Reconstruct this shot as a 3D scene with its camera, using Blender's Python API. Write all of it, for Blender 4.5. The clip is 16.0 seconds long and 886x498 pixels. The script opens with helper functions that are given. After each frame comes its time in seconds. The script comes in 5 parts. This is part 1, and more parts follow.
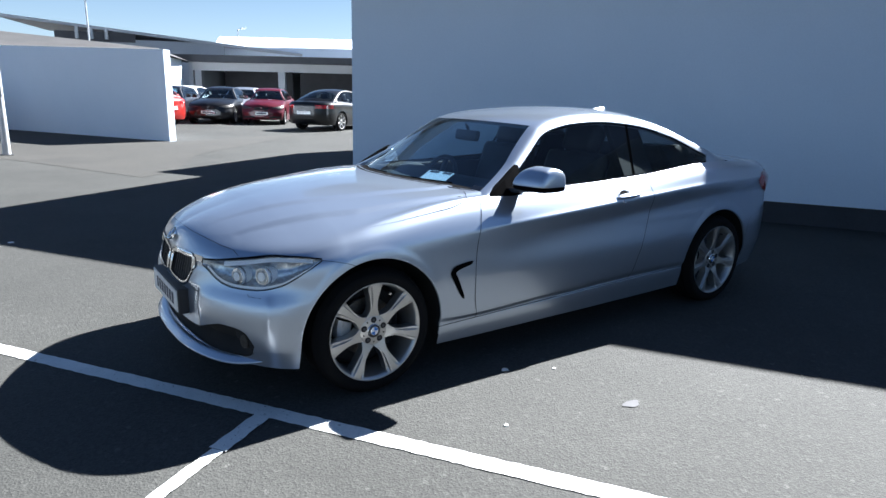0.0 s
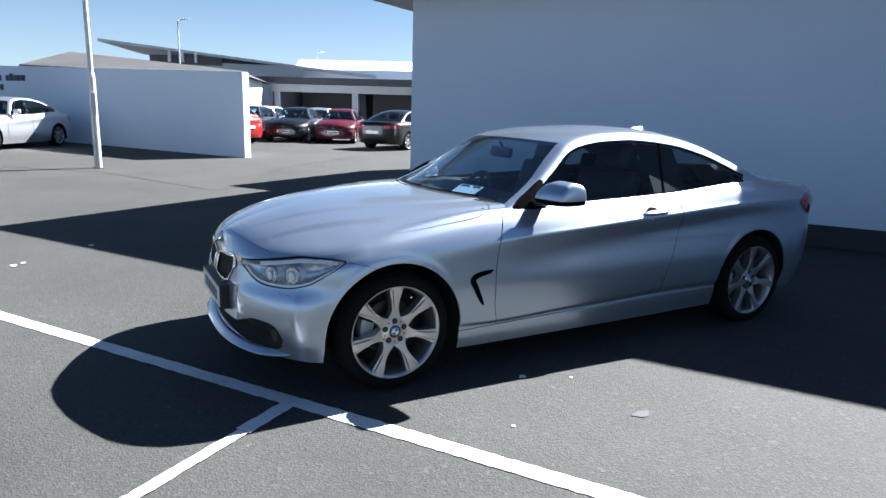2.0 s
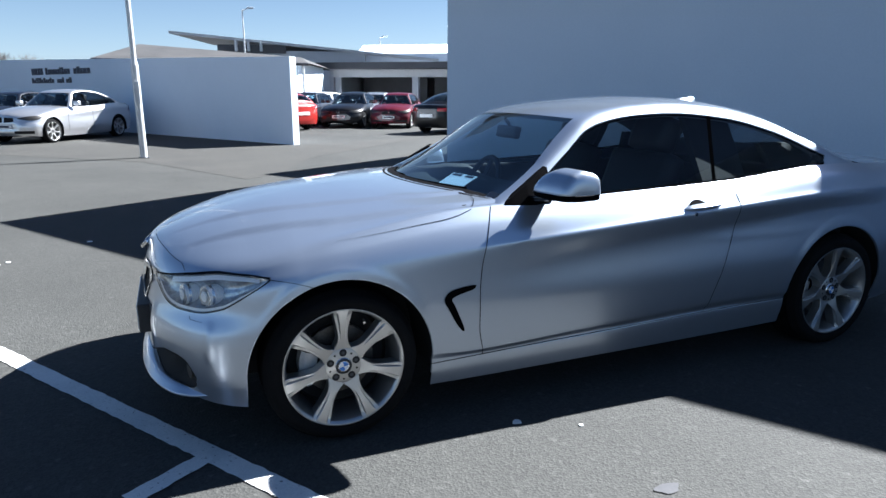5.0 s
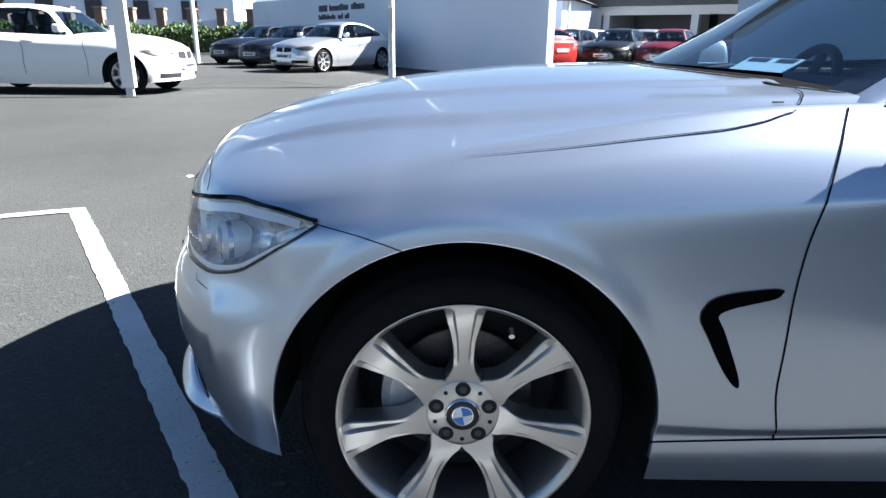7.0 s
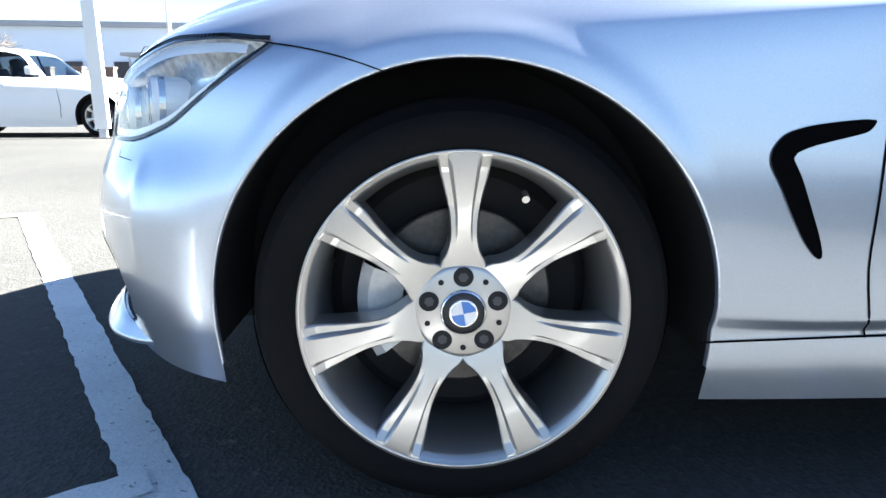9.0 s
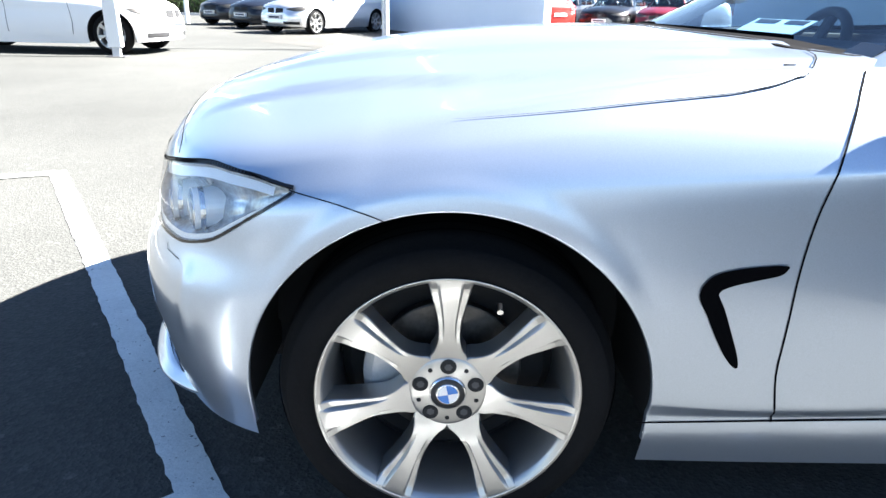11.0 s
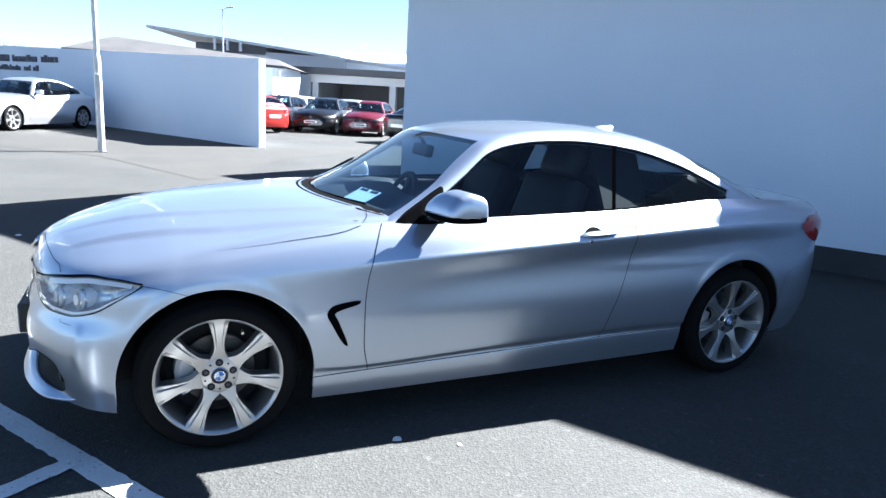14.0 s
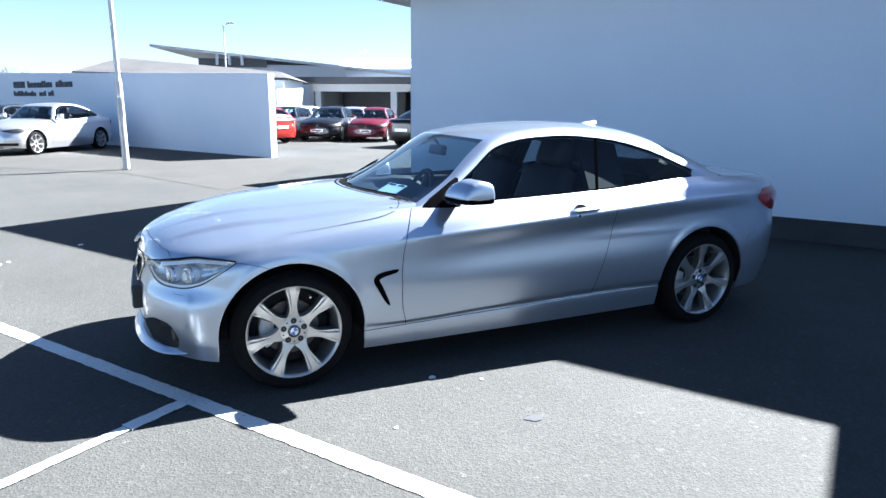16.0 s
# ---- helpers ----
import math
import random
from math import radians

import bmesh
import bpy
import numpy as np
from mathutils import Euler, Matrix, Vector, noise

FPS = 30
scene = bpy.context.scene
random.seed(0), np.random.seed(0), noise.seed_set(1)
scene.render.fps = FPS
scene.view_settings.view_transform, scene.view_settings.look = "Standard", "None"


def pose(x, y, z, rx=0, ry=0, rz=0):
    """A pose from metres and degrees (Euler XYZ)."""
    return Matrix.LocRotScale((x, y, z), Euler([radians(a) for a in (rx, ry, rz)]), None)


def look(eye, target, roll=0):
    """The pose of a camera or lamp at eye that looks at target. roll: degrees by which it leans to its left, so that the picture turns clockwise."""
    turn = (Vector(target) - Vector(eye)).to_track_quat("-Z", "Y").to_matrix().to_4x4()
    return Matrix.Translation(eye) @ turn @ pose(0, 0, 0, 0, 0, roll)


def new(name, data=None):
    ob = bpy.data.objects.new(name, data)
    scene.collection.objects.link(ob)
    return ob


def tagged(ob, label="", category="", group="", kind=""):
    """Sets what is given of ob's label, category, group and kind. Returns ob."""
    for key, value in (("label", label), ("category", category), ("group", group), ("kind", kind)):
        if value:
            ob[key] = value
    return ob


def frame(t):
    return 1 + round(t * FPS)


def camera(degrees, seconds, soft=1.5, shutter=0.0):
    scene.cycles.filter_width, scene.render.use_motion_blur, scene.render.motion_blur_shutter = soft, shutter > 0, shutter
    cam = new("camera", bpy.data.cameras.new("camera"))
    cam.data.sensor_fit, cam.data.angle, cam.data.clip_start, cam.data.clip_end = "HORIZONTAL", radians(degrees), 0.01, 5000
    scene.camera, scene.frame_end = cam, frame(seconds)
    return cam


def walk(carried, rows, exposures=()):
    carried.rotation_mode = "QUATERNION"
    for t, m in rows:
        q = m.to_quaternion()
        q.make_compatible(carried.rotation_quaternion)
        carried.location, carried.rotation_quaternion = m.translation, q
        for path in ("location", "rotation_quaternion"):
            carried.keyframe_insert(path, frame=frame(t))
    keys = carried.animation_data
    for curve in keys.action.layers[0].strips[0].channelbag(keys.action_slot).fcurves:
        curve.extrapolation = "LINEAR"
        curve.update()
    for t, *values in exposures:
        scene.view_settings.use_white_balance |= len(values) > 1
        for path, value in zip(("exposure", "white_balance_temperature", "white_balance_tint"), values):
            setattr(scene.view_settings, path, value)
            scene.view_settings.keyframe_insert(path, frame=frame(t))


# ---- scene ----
cam = camera(69.2, 16.0)
PATH = [
    (0, (-1.441, -3.468, 1.47), (-0.321, -1.882, 0.992), 1.4),
    (0.5, (-1.402, -3.614, 1.463), (-0.363, -1.965, 1.014), 1.8),
    (1, (-1.349, -3.745, 1.447), (-0.397, -2.049, 0.983), 1.1),
    (1.5, (-1.321, -3.775, 1.45), (-0.373, -2.076, 0.988), 1.3),
    (2, (-1.333, -3.765, 1.454), (-0.388, -2.054, 1.033), 1.7),
    (2.5, (-1.345, -3.763, 1.453), (-0.398, -2.047, 1.056), 1.7),
    (3, (-1.319, -3.801, 1.446), (-0.333, -2.103, 1.065), 2.0),
    (3.2, (-1.286, -3.795, 1.443), (-0.244, -2.131, 1.06), 2.0),
    (5.5, (-0.345, -2.973, 1.356), (0.266, -1.131, 0.871), 1.4),
    (6, (-0.184, -2.658, 1.294), (0.269, -0.776, 0.788), 3.3),
    (6.5, (-0.089, -2.306, 1.205), (0.112, -0.412, 0.596), 1.5),
    (7, (-0.042, -1.971, 1.034), (-0.042, -0.072, 0.408), 0.5),
    (7.5, (-0.054, -1.811, 0.792), (-0.064, 0.131, 0.316), 1.2),
    (8, (-0.063, -1.788, 0.627), (-0.03, 0.163, 0.184), 0.4),
    (10.5, (-0.042, -1.819, 0.764), (0.022, 0.089, 0.167), -0.1),
    (11, (-0.027, -1.899, 1.016), (-0.006, -0.034, 0.294), 1.3),
    (11.5, (0.003, -2.069, 1.218), (0.026, -0.248, 0.392), 1.1),
    (12, (-0.03, -2.335, 1.279), (0.275, -0.545, 0.44), 1.4),
    (12.5, (-0.061, -2.608, 1.338), (0.444, -0.833, 0.568), 2.0),
    (13, (-0.027, -2.919, 1.382), (0.631, -1.125, 0.793), 4.4),
    (13.5, (-0.062, -3.176, 1.43), (0.65, -1.374, 0.933), 1.9),
    (14, (-0.225, -3.412, 1.443), (0.596, -1.641, 1.005), 3.6),
    (14.5, (-0.33, -3.613, 1.473), (0.497, -1.839, 1.062), 1.5),
    (15, (-0.396, -3.844, 1.461), (0.354, -2.034, 1.061), 1.3),
    (15.5, (-0.489, -4.013, 1.48), (0.276, -2.209, 1.079), 0.1),
    (16, (-0.602, -4.088, 1.477), (0.199, -2.308, 1.043), 0.5),
]
EXPOSURES = [(t, e, k, 10) for t, e, k in ((0, 2.50, 5780), (3, 2.44, 5730), (5.5, 2.40, 5680), (6.5, 2.42, 5760), (7, 2.72, 5800), (7.5, 3.08, 5980), (8, 3.84, 6100), (10.5, 3.94, 6150), (11, 3.92, 6150), (11.5, 2.98, 5900), (12.5, 3.17, 5760), (13.5, 3.30, 5650), (14.5, 3.30, 5650), (16, 3.25, 5650))]
walk(cam, [(t, look(eye, target, roll)) for t, eye, target, roll in PATH], EXPOSURES)

# ---- daylight ----
SUN_SLOPE = 1.2                      # shadow length for one metre of height
SUN_WAY = Vector((1.0, 0.16, 1.0 / SUN_SLOPE)).normalized()
world = bpy.data.worlds.new("sky")
scene.world = world
world.use_nodes = True
wn = world.node_tree
wn.nodes.clear()
sky = wn.nodes.new("ShaderNodeTexSky")
sky.sky_type = "NISHITA"
sky.sun_disc = False
sky.sun_elevation = math.asin(SUN_WAY.z)
sky.sun_rotation = math.atan2(SUN_WAY.x, SUN_WAY.y)
sky.air_density, sky.dust_density, sky.ozone_density = 1.0, 0.4, 5.0
wb = wn.nodes.new("ShaderNodeBackground")
wb.inputs["Strength"].default_value = 0.0160
wo = wn.nodes.new("ShaderNodeOutputWorld")
wn.links.new(sky.outputs[0], wb.inputs[0])
# pale glow added low over the horizon, alike all round; also fills shade
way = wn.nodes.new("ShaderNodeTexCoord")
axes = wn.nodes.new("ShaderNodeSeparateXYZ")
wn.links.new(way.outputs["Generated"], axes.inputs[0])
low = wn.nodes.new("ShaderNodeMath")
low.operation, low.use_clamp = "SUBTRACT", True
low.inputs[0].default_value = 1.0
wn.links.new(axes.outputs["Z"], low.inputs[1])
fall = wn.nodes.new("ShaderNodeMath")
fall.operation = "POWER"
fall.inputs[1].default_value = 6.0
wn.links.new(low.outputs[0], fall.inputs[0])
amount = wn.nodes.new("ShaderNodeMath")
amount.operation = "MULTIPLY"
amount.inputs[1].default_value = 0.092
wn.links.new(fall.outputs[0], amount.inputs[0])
horizon_glow = wn.nodes.new("ShaderNodeBackground")
horizon_glow.inputs["Color"].default_value = (0.72, 0.87, 1.0, 1)
wn.links.new(amount.outputs[0], horizon_glow.inputs["Strength"])
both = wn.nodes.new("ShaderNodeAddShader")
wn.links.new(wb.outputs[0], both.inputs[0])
wn.links.new(horizon_glow.outputs[0], both.inputs[1])
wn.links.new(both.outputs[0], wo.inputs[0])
sun_data = bpy.data.lights.new("sun", "SUN")
sun_data.energy, sun_data.angle, sun_data.color = 5.0, radians(0.5), (1.0, 0.955, 0.875)
sun = new("sun", sun_data)
sun.matrix_world = look(SUN_WAY * 60, (0, 0, 0))


# ---- materials ----
def material(name, colour, rough=0.6, metal=0.0, **more):
    """A plain surface: colour, roughness, metal, coat, ior, transmission."""
    m = bpy.data.materials.new(name)
    m.use_nodes = True
    p = m.node_tree.nodes["Principled BSDF"]
    p.inputs["Base Color"].default_value = (*colour, 1)
    p.inputs["Roughness"].default_value = rough
    p.inputs["Metallic"].default_value = metal
    for key, value in more.items():
        p.inputs[key.replace("_", " ")].default_value = value
    return m


def node(m, kind, **values):
    n = m.node_tree.nodes.new(kind)
    for key, value in values.items():
        n.inputs[key.replace("_", " ")].default_value = value
    return n


def link(m, a, b):
    m.node_tree.links.new(a, b)


def mottled(name, dark, light, scale, rough, bump=0.0, fine=60.0, metal=0.0, depth=0.004, stain=0.0, **more):
    """A surface with broad and fine variation of colour, and relief."""
    m = material(name, light, rough, metal, **more)
    p = m.node_tree.nodes["Principled BSDF"]
    co = m.node_tree.nodes.new("ShaderNodeTexCoord")
    broad = node(m, "ShaderNodeTexNoise", Scale=scale, Detail=5.0, Roughness=0.6)
    grain = node(m, "ShaderNodeTexNoise", Scale=fine, Detail=3.0, Roughness=0.7)
    for n in (broad, grain):
        link(m, co.outputs["Object"], n.inputs["Vector"])
    both = m.node_tree.nodes.new("ShaderNodeMath")
    both.operation = "MULTIPLY_ADD"
    both.inputs[1].default_value = 0.45
    link(m, grain.outputs[0], both.inputs[0])
    half = m.node_tree.nodes.new("ShaderNodeMath")
    half.operation = "MULTIPLY"
    half.inputs[1].default_value = 0.55
    link(m, broad.outputs[0], half.inputs[0])
    link(m, half.outputs[0], both.inputs[2])
    ramp = m.node_tree.nodes.new("ShaderNodeValToRGB")
    ramp.color_ramp.elements[0].position, ramp.color_ramp.elements[1].position = 0.32, 0.68
    ramp.color_ramp.elements[0].color, ramp.color_ramp.elements[1].color = (*dark, 1), (*light, 1)
    link(m, both.outputs[0], ramp.inputs[0])
    link(m, ramp.outputs[0], p.inputs["Base Color"])
    if bump:
        b = node(m, "ShaderNodeBump", Strength=bump, Distance=depth)
        link(m, grain.outputs[0], b.inputs["Height"])
        link(m, b.outputs[0], p.inputs["Normal"])
    return m


def asphalt():
    m = material("asphalt", (0.1, 0.1, 0.1), 0.86, 0.0, Specular_IOR_Level=0.28)
    p = m.node_tree.nodes["Principled BSDF"]
    co = m.node_tree.nodes.new("ShaderNodeTexCoord")
    broad = node(m, "ShaderNodeTexNoise", Scale=0.35, Detail=6.0, Roughness=0.65)
    stone = node(m, "ShaderNodeTexVoronoi", Scale=95.0)
    fleck = node(m, "ShaderNodeTexVoronoi", Scale=48.0)
    grain = node(m, "ShaderNodeTexNoise", Scale=160.0, Detail=2.0)
    for n in (broad, stone, fleck, grain):
        link(m, co.outputs["Object"], n.inputs["Vector"])
    base = m.node_tree.nodes.new("ShaderNodeValToRGB")
    base.color_ramp.elements[0].position, base.color_ramp.elements[1].position = 0.35, 0.7
    base.color_ramp.elements[0].color, base.color_ramp.elements[1].color = (0.039, 0.039, 0.0365, 1), (0.059, 0.0585, 0.055, 1)
    link(m, broad.outputs[0], base.inputs[0])
    chips = m.node_tree.nodes.new("ShaderNodeValToRGB")
    chips.color_ramp.elements[0].position, chips.color_ramp.elements[1].position = 0.0, 1.0
    chips.color_ramp.elements[0].color, chips.color_ramp.elements[1].color = (0.74, 0.74, 0.74, 1), (1.28, 1.28, 1.25, 1)
    link(m, stone.outputs["Color"], chips.inputs[0])
    mix = m.node_tree.nodes.new("ShaderNodeMix")
    mix.data_type, mix.blend_type = "RGBA", "MULTIPLY"
    mix.inputs["Factor"].default_value = 1.0
    link(m, base.outputs[0], mix.inputs["A"])
    link(m, chips.outputs[0], mix.inputs["B"])
    spot = m.node_tree.nodes.new("ShaderNodeMapRange")
    spot.inputs["From Min"].default_value, spot.inputs["From Max"].default_value = 0.84, 0.97
    spot.inputs["To Min"].default_value, spot.inputs["To Max"].default_value = 0.97, 1.5
    link(m, fleck.outputs["Color"], spot.inputs["Value"])
    pale = m.node_tree.nodes.new("ShaderNodeMix")
    pale.data_type, pale.blend_type = "RGBA", "MULTIPLY"
    pale.inputs["Factor"].default_value = 1.0
    link(m, mix.outputs["Result"], pale.inputs["A"])
    link(m, spot.outputs[0], pale.inputs["B"])
    link(m, pale.outputs["Result"], p.inputs["Base Color"])
    add = m.node_tree.nodes.new("ShaderNodeMath")
    link(m, stone.outputs["Distance"], add.inputs[0])
    link(m, grain.outputs[0], add.inputs[1])
    b = node(m, "ShaderNodeBump", Strength=0.45, Distance=0.005)
    link(m, add.outputs[0], b.inputs["Height"])
    link(m, b.outputs[0], p.inputs["Normal"])
    return m


def line_paint():
    m = mottled("line_paint", (0.52, 0.53, 0.52), (0.78, 0.78, 0.76), 3.0, 0.7, 0.6, 110.0)
    p = m.node_tree.nodes["Principled BSDF"]
    paint = p.inputs["Base Color"].links[0].from_socket
    co = m.node_tree.nodes.new("ShaderNodeTexCoord")
    pits = node(m, "ShaderNodeTexNoise", Scale=55.0, Detail=4.0, Roughness=0.6)
    link(m, co.outputs["Object"], pits.inputs["Vector"])
    worn = m.node_tree.nodes.new("ShaderNodeMapRange")
    worn.inputs["From Min"].default_value, worn.inputs["From Max"].default_value = 0.63, 0.70
    link(m, pits.outputs[0], worn.inputs["Value"])
    mix = m.node_tree.nodes.new("ShaderNodeMix")
    mix.data_type = "RGBA"
    link(m, worn.outputs[0], mix.inputs["Factor"])
    link(m, paint, mix.inputs["A"])
    mix.inputs["B"].default_value = (0.085, 0.085, 0.082, 1)
    link(m, mix.outputs["Result"], p.inputs["Base Color"])
    return m


def metallic_paint(name, colour, flake=0.35, rough=0.31, metal=0.85):
    """Car lacquer: a metallic base with fine flakes under a clear coat."""
    m = material(name, colour, rough, metal, Coat_Weight=1.0, Coat_Roughness=0.06)
    p = m.node_tree.nodes["Principled BSDF"]
    co = m.node_tree.nodes.new("ShaderNodeTexCoord")
    f = node(m, "ShaderNodeTexNoise", Scale=500.0, Detail=1.0)
    link(m, co.outputs["Object"], f.inputs["Vector"])
    tone = m.node_tree.nodes.new("ShaderNodeMapRange")
    tone.inputs["To Min"].default_value, tone.inputs["To Max"].default_value = 1 - flake * 0.3, 1 + flake * 0.3
    link(m, f.outputs[0], tone.inputs["Value"])
    mix = m.node_tree.nodes.new("ShaderNodeMix")
    mix.data_type, mix.blend_type = "RGBA", "MULTIPLY"
    mix.inputs["Factor"].default_value = 1.0
    mix.inputs["A"].default_value = (*colour, 1)
    link(m, tone.outputs[0], mix.inputs["B"])
    link(m, mix.outputs["Result"], p.inputs["Base Color"])
    return m


def gloss_paint(name, colour):
    return material(name, colour, 0.4, 0.0, Coat_Weight=0.6, Coat_Roughness=0.03, Specular_IOR_Level=0.2)


def glass(name, tint, base=0.05):
    """Thin tinted window glass: clear by its tint, mirror-like at a low angle."""
    m = bpy.data.materials.new(name)
    m.use_nodes = True
    t = m.node_tree
    t.nodes.clear()
    clear = t.nodes.new("ShaderNodeBsdfTransparent")
    clear.inputs[0].default_value = (*tint, 1)
    shine = t.nodes.new("ShaderNodeBsdfGlossy")
    shine.inputs["Roughness"].default_value = 0.01
    edge = t.nodes.new("ShaderNodeLayerWeight")
    edge.inputs[0].default_value = 0.5
    power = t.nodes.new("ShaderNodeMath")
    power.operation = "POWER"
    power.inputs[1].default_value = 4.5
    t.links.new(edge.outputs["Facing"], power.inputs[0])
    fres = t.nodes.new("ShaderNodeMath")
    fres.operation = "MULTIPLY_ADD"
    fres.inputs[1].default_value, fres.inputs[2].default_value = 0.95 - base, base
    t.links.new(power.outputs[0], fres.inputs[0])
    mix = t.nodes.new("ShaderNodeMixShader")
    out = t.nodes.new("ShaderNodeOutputMaterial")
    t.links.new(fres.outputs[0], mix.inputs[0])
    t.links.new(clear.outputs[0], mix.inputs[1])
    t.links.new(shine.outputs[0], mix.inputs[2])
    t.links.new(mix.outputs[0], out.inputs[0])
    return m


ASPHALT = asphalt()
PATCH = mottled("newer_asphalt", (0.024, 0.023, 0.020), (0.043, 0.040, 0.034), 0.8, 0.9, 0.5, 90.0)
PAINT_LINE = line_paint()
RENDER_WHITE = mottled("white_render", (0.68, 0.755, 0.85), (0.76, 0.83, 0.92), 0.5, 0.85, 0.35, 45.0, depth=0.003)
PLINTH = mottled("dark_plinth", (0.03, 0.032, 0.036), (0.06, 0.062, 0.068), 1.5, 0.8, 0.3, 60.0)
FASCIA = mottled("grey_fascia", (0.36, 0.37, 0.39), (0.44, 0.45, 0.47), 0.6, 0.45)
SOFFIT = mottled("soffit_board", (0.42, 0.42, 0.42), (0.5, 0.5, 0.5), 1.0, 0.6)
SILVER = metallic_paint("silver_lacquer", (0.445, 0.505, 0.60), 0.35, 0.30, 0.83)
BLACK_PLASTIC = mottled("black_plastic", (0.012, 0.012, 0.013), (0.022, 0.022, 0.024), 6.0, 0.55, 0.2, 300.0, depth=0.001)
GAP = material("shut_line", (0.003, 0.003, 0.004), 0.95, 0.0, Specular_IOR_Level=0.04)
RUBBER = mottled("tyre_rubber", (0.004, 0.004, 0.0045), (0.009, 0.009, 0.0095), 5.0, 0.9, 0.35, 160.0, depth=0.002, Specular_IOR_Level=0.12)
ALLOY = metallic_paint("alloy_silver", (0.43, 0.425, 0.415), 0.2, 0.36, 0.86)
STEEL = mottled("brake_steel", (0.05, 0.048, 0.045), (0.12, 0.115, 0.11), 12.0, 0.45, 0.2, 80.0, 0.9)
CHROME = material("chrome", (0.82, 0.83, 0.85), 0.08, 1.0)
VENT_BLACK = material("matt_black_trim", (0.002, 0.002, 0.0026), 0.8, 0.0, Specular_IOR_Level=0.02)
PILLAR_BLACK = material("satin_black_trim", (0.0012, 0.0012, 0.0014), 0.5, 0.0, Specular_IOR_Level=0.0)
PIANO = material("gloss_black_trim", (0.004, 0.004, 0.005), 0.12)
LAMP_WHITE = material("lamp_white", (0.82, 0.84, 0.86), 0.25, 0.0, Coat_Weight=0.5)
# mottled dark to bright: inner parts and their reflections put into the colour
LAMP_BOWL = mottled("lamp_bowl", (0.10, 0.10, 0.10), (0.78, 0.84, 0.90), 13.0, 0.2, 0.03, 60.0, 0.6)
REFLECTOR = material("lamp_reflector", (0.75, 0.77, 0.8), 0.22, 1.0)
DARK_CAVITY = material("dark_liner", (0.008, 0.008, 0.009), 0.85)
WINDOW = glass("tinted_glass", (0.50, 0.55, 0.57), 0.03)
SCREEN = glass("windscreen_glass", (0.66, 0.82, 0.90), 0.10)
LENS = glass("lamp_glass", (0.97, 0.98, 0.98), 0.04)
CABIN = mottled("cabin_trim", (0.007, 0.007, 0.008), (0.013, 0.015, 0.016), 8.0, 0.7, 0.3, 200.0, depth=0.001)
HEADLINING = mottled("headlining_cloth", (0.20, 0.21, 0.22), (0.25, 0.26, 0.27), 12.0, 0.95, 0.2, 300.0, depth=0.001)
LEATHER = mottled("black_leather", (0.011, 0.011, 0.012), (0.022, 0.022, 0.024), 9.0, 0.5, 0.3, 120.0, depth=0.001)
WHITE_PLATE = material("plate_white", (0.75, 0.75, 0.73), 0.4)
PAPER = material("price_card_paper", (0.62, 0.74, 0.84), 0.7)
INK = material("dark_ink", (0.03, 0.035, 0.06), 0.6)
RED_LAMP = material("red_lamp", (0.28, 0.01, 0.012), 0.12, 0.0, Coat_Weight=1.0)
BLUE = material("badge_blue", (0.03, 0.16, 0.5), 0.3)
GALVANISED = mottled("galvanised_steel", (0.42, 0.43, 0.44), (0.6, 0.61, 0.62), 3.0, 0.5, 0.1, 60.0, 0.4)
ROOF_BROWN = mottled("brown_roof_sheet", (0.035, 0.034, 0.034), (0.075, 0.072, 0.07), 0.8, 0.7, 0.3, 12.0)
ROOF_GREY = mottled("grey_roof_sheet", (0.3, 0.31, 0.33), (0.4, 0.41, 0.43), 0.6, 0.6)
CLAD = mottled("grey_cladding", (0.3, 0.32, 0.35), (0.38, 0.4, 0.43), 0.4, 0.55)
DARK_TRIM = mottled("dark_trim", (0.03, 0.03, 0.035), (0.055, 0.055, 0.06), 2.0, 0.6)
BRICK = mottled("brown_brick", (0.14, 0.09, 0.07), (0.24, 0.16, 0.12), 3.0, 0.85, 0.4, 40.0)
LEAF = mottled("hedge_leaf", (0.03, 0.06, 0.012), (0.09, 0.14, 0.03), 2.0, 0.6)
BARK = mottled("bark", (0.07, 0.055, 0.045), (0.13, 0.11, 0.09), 4.0, 0.9)


# ---- building blocks ----
def mesh_of(name, bm, mats, smooth=False):
    me = bpy.data.meshes.new(name)
    bm.to_mesh(me)
    bm.free()
    for m in mats if isinstance(mats, (list, tuple)) else [mats]:
        me.materials.append(m)
    if smooth:
        me.polygons.foreach_set("use_smooth", [True] * len(me.polygons))
    return me


def part(name, bm, mats, parent=None, label="", smooth=False, m=None):
    """Links a bmesh as one mesh object under a thing or a part."""
    ob = new(name, mesh_of(name, bm, mats, smooth))
    if parent:
        ob.parent = parent
    if m is not None:
        ob.matrix_basis = m
    if label:
        ob["label"] = label
    return ob


def thing(name, label, category, m=None, group="", kind=""):
    ob = new(name)
    ob.empty_display_size = 0.2
    if m is not None:
        ob.matrix_basis = m
    return tagged(ob, label, category, group, kind)


